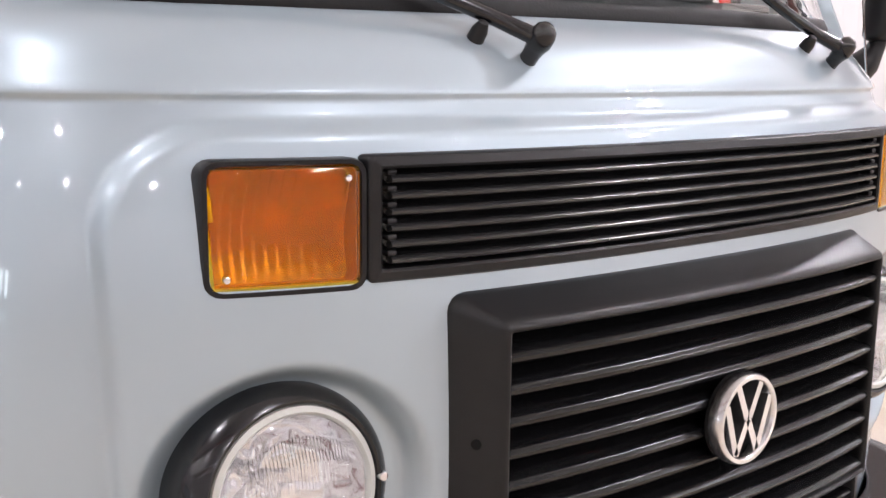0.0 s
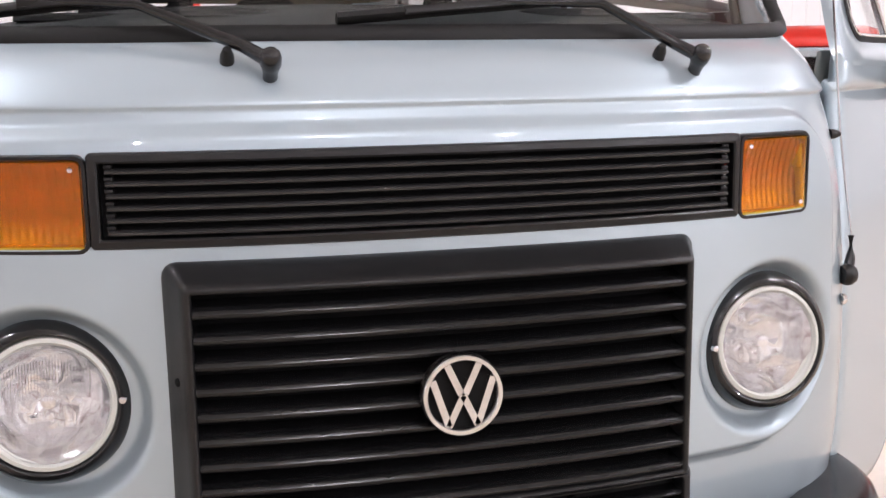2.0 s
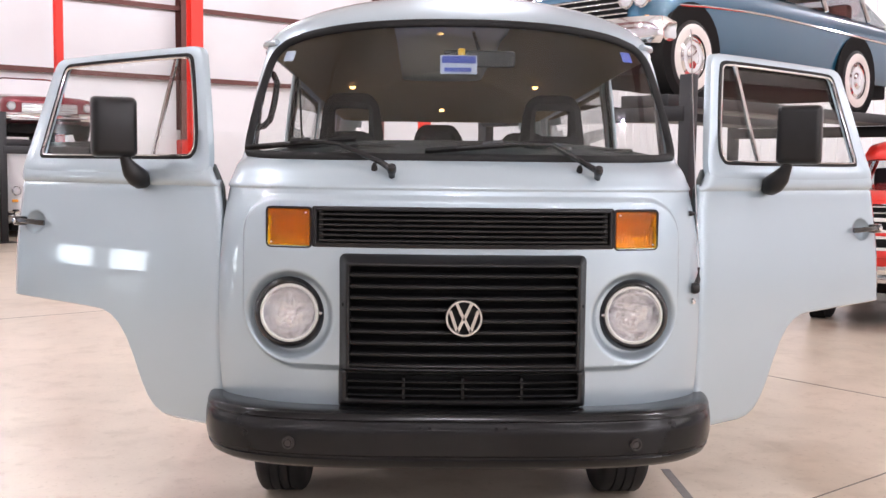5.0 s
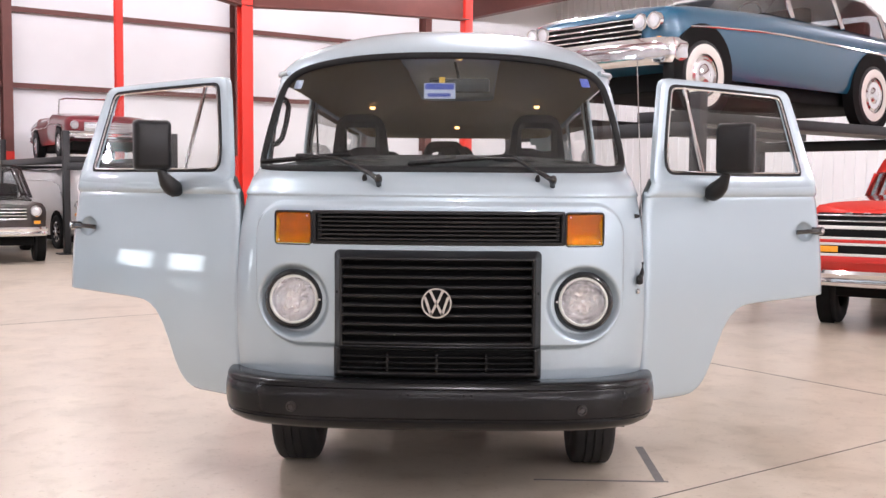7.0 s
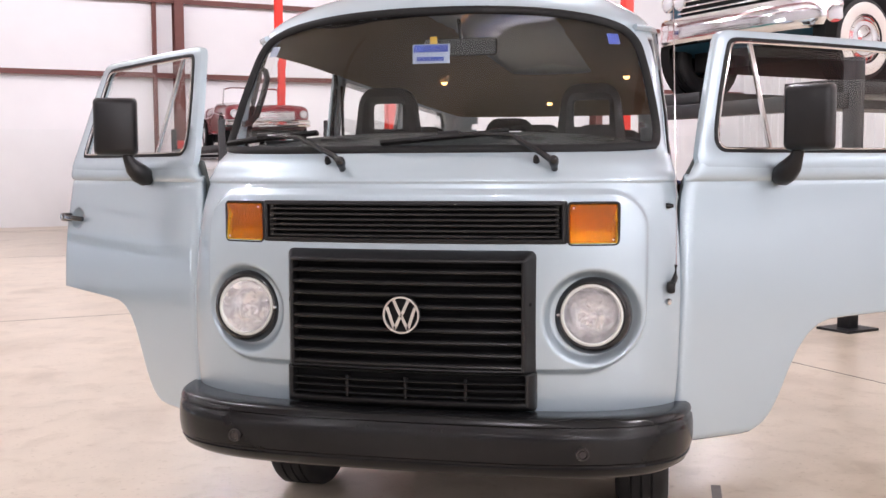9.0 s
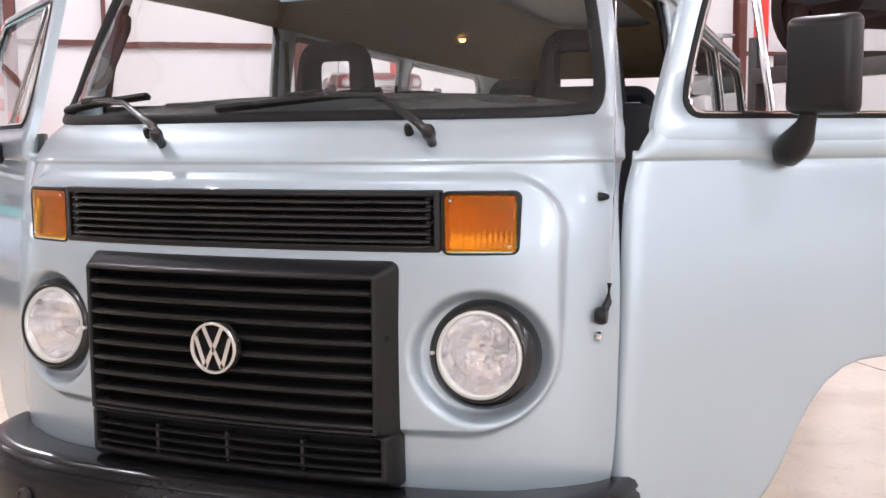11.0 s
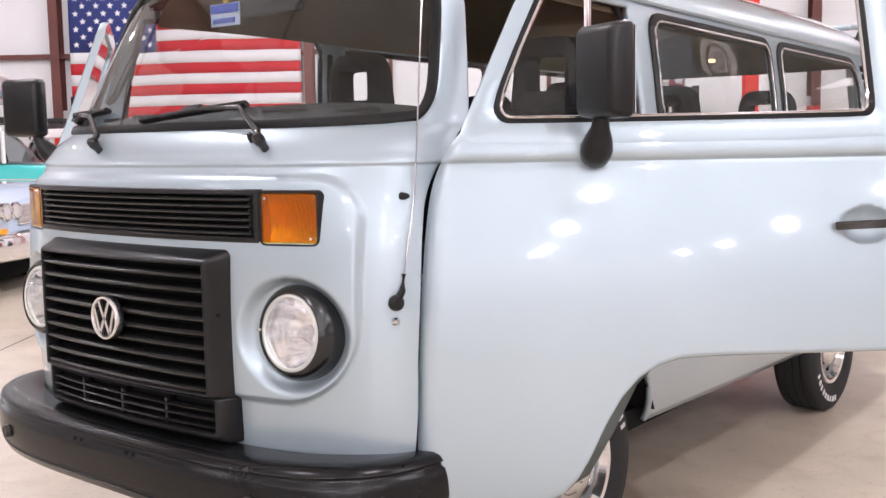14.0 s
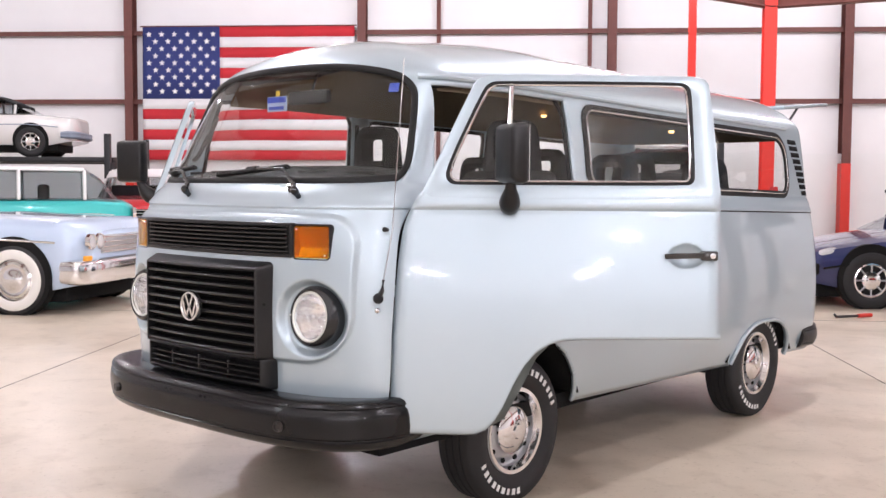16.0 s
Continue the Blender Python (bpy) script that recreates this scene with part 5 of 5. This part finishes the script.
# ------------------------------------------------------------------ other vehicles
def vehicle(name, at, label, L, W, deck, cabin, color, wheels=(.9, -.9), r=.34, whitewall=True, roof=None, lamps="round", bar=M_CHROME, category="car", nose=.25, pillar=None, bottom=.24, clear=True, bump_h=1.0, mesh=None, grille_w=.30, bump_z=.44, arch=1.16):
    """A car with its nose towards -y. deck: (y, z) along the top of hood and boot; cabin: (y, z) of the glasshouse, or None."""
    mt = paint(name + "_paint", color, .15, .36)
    car = thing(name, at, label, category, "parked vehicles")
    n = 44
    rws = []
    for i in range(n + 1):
        t = i / n
        y = -L / 2 + L * t
        end = min(t, 1 - t) * L
        q = 1 - max(0, 1 - end / nose) ** 2.4 * .22
        w = W / 2 * q
        zt = ramp(y, deck)
        zb = bottom + .10 * max(0, 1 - end / .5)
        zm = zb + (zt - zb) * .55
        half_ = [(0, zt + .012), (w * .55, zt + .008), (w * .80, zt - .01), (w * .93, zt - .035), (w * .985, zt - .10), (w, zm + .05), (w * .995, zm - .04), (w * .97, zb + .06), (w * .93, zb), (0, zb)]
        rws.append([(x, y, z) for x, z in half_] + [(-x, y, z) for x, z in reversed(half_[1:-1])])
    b = grid(rws, closed_u=True)
    b.verts.ensure_lookup_table()
    m = len(rws[0])
    b.faces.new([b.verts[k] for k in range(m)])
    b.faces.new([b.verts[len(b.verts) - 1 - k] for k in range(m)])
    bmesh.ops.recalc_face_normals(b, faces=b.faces)
    body_ = part("body", b, mt, car)
    part("chassis", box(-W * .40, W * .40, -L / 2 + .30, L / 2 - .35, max(.12, bottom - .14), bottom + .06, .02), M_VOID, car)
    part("side_trim", tube([(W / 2 + .004, y, ramp(y, deck) - .23) for y in [-L / 2 + .3 + (L - .6) * k / 12 for k in range(13)]], .012, 6), bar, body_)
    part("side_trim", tube([(-W / 2 - .004, y, ramp(y, deck) - .23) for y in [-L / 2 + .3 + (L - .6) * k / 12 for k in range(13)]], .012, 6), bar, body_)
    if cabin:
        ys = [p[0] for p in cabin]
        rws = []
        for k in range(13):
            y = ys[0] + (ys[-1] - ys[0]) * k / 12
            zt, z0 = ramp(y, cabin), ramp(y, deck) - .01
            f = (zt - z0) / .5
            w0 = W / 2 * .90
            w1 = w0 - .16 * f
            half_ = [(0, zt), (w1 * .8, zt - .01), (w1, zt - .05 * min(1, f)), (w0, z0)]
            rws.append([(x, y, z) for x, z in half_] + [(-x, y, z) for x, z in reversed(half_[1:])])
        b = grid(rws)
        bmesh.ops.recalc_face_normals(b, faces=b.faces)
        part("glasshouse", double(b), M_CARGLASS if clear else M_DARKGLASS, car)
        y_a, y_b = ys[0] + (ys[-1] - ys[0]) * .35, ys[0] + (ys[-1] - ys[0]) * .78
        for yy in (y_a, y_b):
            zz = ramp(yy, deck)
            part("bench_seat", box(-W * .36, W * .36, yy, yy + .16, zz - .2, zz + .22, .05, 2), M_CLOTH, car)
        part("steering_wheel", tube([(W * .2 + .17 * math.cos(a_), ys[0] + .42 + .05 * math.sin(a_), ramp(ys[0] + .4, deck) + .06 + .16 * math.sin(a_)) for a_ in [2 * math.pi * q / 20 for q in range(20)]], .012, 6, True), M_DASH, car)
        top = [r_ for r_ in rws]
        b = grid([[(x * 1.015, y, z + .012) for x, y, z in row[0:3]] for row in top if ramp(top[0][0][1], cabin) is not None][2:-2])
        grid([[(-x * 1.015, y, z + .012) for x, y, z in row[0:3]] for row in top][2:-2], bm=b)
        bmesh.ops.remove_doubles(b, verts=b.verts, dist=1e-4)
        bmesh.ops.recalc_face_normals(b, faces=b.faces)
        part("roof", b, roof or mt, car, solid=.03)
        for k in (2, 6, 10):
            for sg in (1, -1):
                a, c = rws[k][3], rws[k][2]
                part("pillar", tube([(sg * a[0] * 1.01, a[1], a[2]), (sg * c[0] * 1.01, c[1], c[2])], .028, 8), pillar or mt, car)
    wy = (-L / 2 + wheels[0], L / 2 + wheels[1])
    for y in wy:
        for sg in (1, -1):
            x = sg * (W / 2 - .10)
            # Black disc on the uncut side; the wheel opening's shade as colour.
            part("wheel_arch", lathe([(r * arch, -.02), (r * arch, .012 + .10), (0, .012 + .10)], "x", 32), M_VOID, car, m=pose(sg * (W / 2 - .104), y, r + .035, 0, 0, 0 if sg > 0 else 180))
            w = part("wheel", tyre_mesh(r, .20, r * .58), M_TYRE, car, m=pose(sg * (W / 2 - .075), y, r, 0, 0, 0 if sg > 0 else 180))
            if whitewall:
                part("whitewall", lathe([(r * .60, .099), (r * .66, .106), (r * .84, .106), (r * .88, .098)], "x", 40), M_WHITEWALL, w)
            part("rim", lathe([(r * .60, .085), (r * .55, .092), (r * .48, .07), (r * .30, .085), (r * .22, .10), (0, .108)], "x", 32), M_CHROME, w)
            if whitewall:
                part("hub_cap", lathe([(r * .53, .088), (r * .46, .098), (r * .40, .090), (r * .26, .096), (r * .20, .112), (0, .118)], "x", 32), M_CHROME, w)
            for k in range(0 if whitewall else 8):
                a_ = math.pi * k / 4
                part("spoke", tube([(.086, r * .28 * math.cos(a_), r * .28 * math.sin(a_)), (.088, r * .55 * math.cos(a_), r * .55 * math.sin(a_))], .010, 5), M_ALU, w)
    zf = ramp(-L / 2 + .1, deck)
    gr = part("grille", box(-W * grille_w, W * grille_w, -L / 2 - .02, -L / 2 + .1, zf - .30, zf - .10, .02), mesh or M_VOID, car)
    for k in range(4):
        part("grille_bar", box(-W * grille_w - .01, W * grille_w + .01, -L / 2 - .035, -L / 2 - .015, zf - .285 + k * .052, zf - .270 + k * .052, .004), bar, gr)
    for sg in (1, -1):
        if lamps == "slant":
            own = lathe([(0, -.17), (.045, -.12), (.065, -.02), (.06, .08), (.03, .15), (0, .17)], "y", 20)
            part("headlight", own, M_HEADLIGHT, car, m=pose(sg * (W * .445), -L / 2 + .40, ramp(-L / 2 + .4, deck) - .075, 6, 0, sg * 14))
        for dx in {"twin": (0, .17), "round": (0,)}.get(lamps, ()):
            lampo = part("headlight", lathe([(.066, .0), (.064, -.016), (.04, -.024), (0, -.028)], "y", 28), M_HEADLIGHT, car, m=pose(sg * (W * .41 - dx), -L / 2 - .015, zf - .16))
            part("bezel", lathe([(.084, .03), (.086, -.012), (.078, -.022), (.066, -.006)], "y", 28), bar, lampo)
        part("turn_lamp", box(sg * W * .42 - .05, sg * W * .42 + .05, -L / 2 - .012, -L / 2 + .05, zf - .36, zf - .31, .012), M_AMBER_IN, car)
    for end, sy in (("front_bumper", -1), ("rear_bumper", 1)):
        line = bumper_line(sy * (L / 2 + .10), W / 2 + .02, .35, 4, 14, -sy)
        part(end, bumper(line, [(-.06, bump_z - .08 * bump_h), (-.01, bump_z - .07 * bump_h), (.012, bump_z - .04 * bump_h), (.0, bump_z), (.012, bump_z + .04 * bump_h), (-.01, bump_z + .07 * bump_h), (-.06, bump_z + .08 * bump_h)], .02), bar, car)
    return car


def four_post_lift(at, L, W, z, label, steel=M_LIFT, over=.45):
    lift = thing("car_lift", at, label, "car lift", "car lifts")
    for sg in (1, -1):
        part("runway", box(sg * .78 - .26, sg * .78 + .26, -L / 2, L / 2, z - .12, z - .01, .01), steel, lift)
        for e in (1, -1):
            part("post", box(sg * W / 2 - .06, sg * W / 2 + .06, e * L / 2 - .06, e * L / 2 + .06, 0, z + over, .01), steel, lift)
            part("foot_plate", box(sg * W / 2 - .16, sg * W / 2 + .16, e * L / 2 - .18, e * L / 2 + .18, 0, .02), steel, lift)
    for e in (1, -1):
        part("cross_beam", box(-W / 2, W / 2, e * L / 2 - .07, e * L / 2 + .07, z - .26, z - .125, .01), steel, lift)
    return lift


def nose_to(du, dv):
    """Turn in the hall that points a nose towards (du, dv)."""
    return math.degrees(math.atan2(du, -dv))


HOOD = [(-2.7, .78), (-2.5, .86), (-1.0, .95), (-.2, .97), (1.0, .96), (2.3, .93), (2.7, .80)]
# teal blue convertible on a lift
to_hall = lambda x, y: (.746 * x + .666 * y, -.666 * x + .746 * y)
u, v = to_hall(2.40, 6.30)
blue_at = aisle_pose(u + 2.04, v + .92, 2.06, nose_to(-1, 0))
BLUE_DECK = [(-2.7, .94), (-2.62, 1.0), (-2.2, 1.05), (-1.0, 1.10), (-.2, 1.09), (1.0, 1.07), (2.3, 1.04), (2.7, .92)]
vehicle("blue_convertible", blue_at, "metallic teal-blue vintage convertible with a white soft top, on a lift", 5.4, 2.0, BLUE_DECK, [(-1.0, 1.09), (-.42, 1.50), (1.3, 1.55), (2.1, 1.08)], (.004, .080, .150), (.52, -1.58), .345, roof=material("white_soft_top", (.7, .7, .68), .8, vary=.06), lamps="twin", pillar=M_CHROME, bottom=.34, bump_h=1.7, bump_z=.54, arch=1.36, grille_w=.33)
four_post_lift(aisle_pose(u + 1.88, v + .92, 0, 90), 4.85, 2.5, 2.06, "black four-post car lift under the teal convertible", over=.15)
# red pickup beside it
truck = vehicle("red_truck", pose(5.25, 7.12, 0, 0, 0, -30), "bright red vintage pickup truck with chrome front bars", 4.8, 1.95, [(-2.4, 1.13), (-2.34, 1.20), (-.7, 1.25), (0, 1.25), (.9, 1.1), (2.4, 1.1)], [(-.15, 1.2), (.2, 1.70), (.95, 1.72), (1.15, 1.1)], (.72, .028, .016), (.85, -1.0), .37, whitewall=False, category="pickup truck", bottom=.45, lamps="none", nose=.06, grille_w=.46, bump_h=1.0, bump_z=.49)
M_TRUCK_RED = paint("truck_band_paint", (.62, .025, .018), .1, .4)
for z0, z1, mt, name in ((.955, .985, M_WHITE_INK, "grille_band"), (.885, .953, M_VOID, "grille_mesh"), (.862, .883, M_WHITE_INK, "grille_band"), (.832, .860, M_TRUCK_RED, "grille_band"), (.808, .830, M_WHITE_INK, "grille_band"), (.735, .806, M_VOID, "grille_mesh"), (.710, .733, M_WHITE_INK, "grille_band"), (.650, .708, M_TRUCK_RED, "grille_band")):
    part(name, box(-.93, .93, -2.452 if mt is not M_VOID else -2.444, -2.40, z0, z1, .004), mt, truck)
for k in range(9):
    part("hood_letter", box(-.62 + .155 * k - .030, -.62 + .155 * k + .030, -2.412, -2.40, 1.075, 1.105, .003), M_CHROME, truck)
for sg in (1, -1):
    part("turn_light", box(sg * .80 - .10, sg * .80 + .10, -2.458, -2.44, .745, .800, .006), M_AMBER_IN, truck)
# pale blue sedan
vehicle("pale_blue_sedan", aisle_pose(-5.25, 7.85, 0, nose_to(1, -.18)), "pale blue vintage sedan with whitewall tyres and chrome bumper", 5.2, 1.95, [(-2.6, .88), (-2.4, 1.0), (-1.0, 1.05), (0, 1.03), (1.2, 1.0), (2.6, .9)], [(-.2, 1.03), (.4, 1.42), (1.5, 1.42), (2.0, .96)], (.50, .61, .76), (.78, -1.2), .37, roof=None, lamps="twin", bump_h=1.7, mesh=M_ALU)
# teal and white wagon
vehicle("teal_wagon", pose(-12.22, 5.20, 0, 0, 0, 152), "turquoise and white vintage utility wagon", 3.1, 1.75, [(-1.55, 1.06), (-1.4, 1.13), (-1.0, 1.16), (1.55, 1.16)], [(-1.30, 1.16), (-.95, 1.64), (1.35, 1.66), (1.52, 1.17)], (.03, .42, .40), (.55, -.75), .37, roof=material("white_wagon_roof", (.72, .72, .70), .4, vary=.05), whitewall=False, pillar=material("white_wagon_pillar", (.72, .72, .70), .4), bottom=.42)
# red pickup front
vehicle("red_pickup", aisle_pose(-5.0, 16.3, 0, nose_to(.15, -1)), "red vintage pickup with a white cab roof and chrome grille", 4.6, 1.8, [(-2.3, 1.0), (-2.1, 1.1), (-.7, 1.16), (2.3, 1.1)], [(-.75, 1.16), (-.4, 1.68), (.5, 1.68), (.75, 1.16)], (.55, .02, .03), (.8, -1.0), .36, whitewall=False, category="pickup truck", bottom=.45, roof=material("white_cab_roof", (.72, .71, .70), .4, vary=.05), pillar=material("white_cab_pillar", (.72, .71, .70), .4))
# white convertible on a lift
vehicle("white_convertible", aisle_pose(-9.1, 17.9, 1.95, nose_to(-.98, -.12)), "white convertible with a black soft top, raised on a lift", 4.4, 1.75, [(-2.2, .68), (-2.0, .74), (-.8, .86), (0, .88), (1.3, .90), (2.2, .82)], [(-.6, .87), (-.05, 1.24), (.75, 1.25), (1.35, .90)], (.74, .73, .71), (.85, -.85), .31, bar=M_CARD, roof=material("black_soft_top", (.015, .015, .016), .8), whitewall=False)
four_post_lift(aisle_pose(-8.3, 17.9, 0, 90), 4.9, 2.7, 1.95, "dark four-post car lift under the white convertible", M_LIFT)
# dark blue coupe
vehicle("navy_coupe", aisle_pose(7.1, 8.4, 0, nose_to(-1, 0)), "dark metallic blue modern coupe with spoked alloy wheels", 4.3, 1.8, [(-2.15, .60), (-1.95, .68), (-.8, .86), (0, .90), (1.2, .93), (2.15, .85)], [(-.8, .86), (0, 1.27), (.6, 1.28), (1.5, .93)], (.012, .022, .10), (.85, -.85), .33, whitewall=False, bar=M_VOID, category="car", lamps="slant")
# utility wagon, maroon convertible, white panel van
vehicle("brown_wagon", pose(-8.62, 13.85, 0, 0, 0, 28), "dark brown and chrome off-road wagon", 4.6, 1.85, [(-2.3, .95), (-2.2, 1.0), (-.8, 1.04), (2.3, 1.06)], [(-.85, 1.04), (-.45, 1.60), (2.1, 1.63), (2.28, 1.08)], (.022, .015, .012), (.75, -.95), .37, whitewall=False, bottom=.42, nose=.08, grille_w=.33, bump_z=.50)
maroon = vehicle("maroon_convertible", pose(-8.35, 18.3, 1.78, 0, 0, 33), "maroon vintage open convertible raised on a lift", 4.2, 1.7, [(-2.1, .74), (-1.95, .84), (-.7, .95), (-.3, .97), (-.2, .90), (.9, .90), (1.0, .95), (2.1, .82)], None, (.17, .006, .014), (.75, -.9), .31, whitewall=False, lamps="round", mesh=M_ALU, bottom=.30)
part("windshield_frame", tube([(-.66, -.35, .95), (-.60, -.16, 1.27), (-.44, -.13, 1.31), (.44, -.13, 1.31), (.60, -.16, 1.27), (.66, -.35, .95)], .018, 8), M_CHROME, maroon)
part("seat", box(-.6, .6, .45, .75, .6, 1.0, .08, 3), M_CLOTH, maroon)
four_post_lift(pose(-8.03, 17.14, 0, 0, 0, 36), 5.4, 2.0, 1.78, "dark four-post car lift under the maroon convertible")
vehicle("white_panel_van", pose(-8.35, 17.6, 0, 0, 0, 40), "white panel van parked below the lift", 4.7, 1.8, [(-2.35, .98), (-2.1, 1.08), (-1.75, 1.45), (-1.4, 1.56), (2.35, 1.58)], None, (.66, .65, .64), (.8, -1.0), .33, whitewall=False, category="van")
# red coupe on the other side
vehicle("red_coupe", aisle_pose(10.45, -1.25, 0, nose_to(-1, 0)), "bright red coupe with dark windows", 4.4, 1.8, [(-2.2, .66), (-2.0, .74), (-.8, .90), (0, .93), (1.2, .95), (2.2, .88)], [(-.8, .90), (0, 1.30), (.8, 1.32), (1.7, .95)], (.70, .022, .02), (.85, -.85), .33, whitewall=False, bar=M_VOID, clear=False, lamps="slant")
# grey workshop stand at the far wall
ws = thing("engine_stand", aisle_pose(10.2, 16.4, 0), "grey workshop stand with a black engine on it", "workshop stand")
part("frame", box(-.4, .4, -.3, .3, .1, .2, .02), M_LIFT, ws)
part("mast", box(-.06, .06, -.06, .06, .2, 1.35, .01), M_LIFT, ws)
part("engine", box(-.30, .30, -.25, .25, .85, 1.22, .05), material("grey_engine", (.18, .2, .22), .4, .4, vary=.4, scale=14), ws)
part("arm", box(-.45, .45, -.03, .03, 1.30, 1.36, .01), M_LIFT, ws)
for x in (-.35, .35):
    part("caster", lathe([(0, -.025), (.05, -.02), (.05, .02), (0, .025)], "x", 14), M_TYRE, ws, m=Matrix.Translation((x, 0, .05)))

# jack handle on the floor
jack = thing("jack_handle", Matrix(), "dark steel rod with a red grip on the concrete", "tool")
a_, b_ = Vector((-0.605, 8.210, .03)), Vector((-0.402, 8.606, .03))
part("rod", tube([a_ + Vector((0, 0, .03)), a_.lerp(b_, .06), b_], .014, 8), M_LIFT, jack)
part("grip", tube([a_.lerp(b_, .72), b_ + (b_ - a_) * .12], .022, 10), M_RED_STEEL, jack)
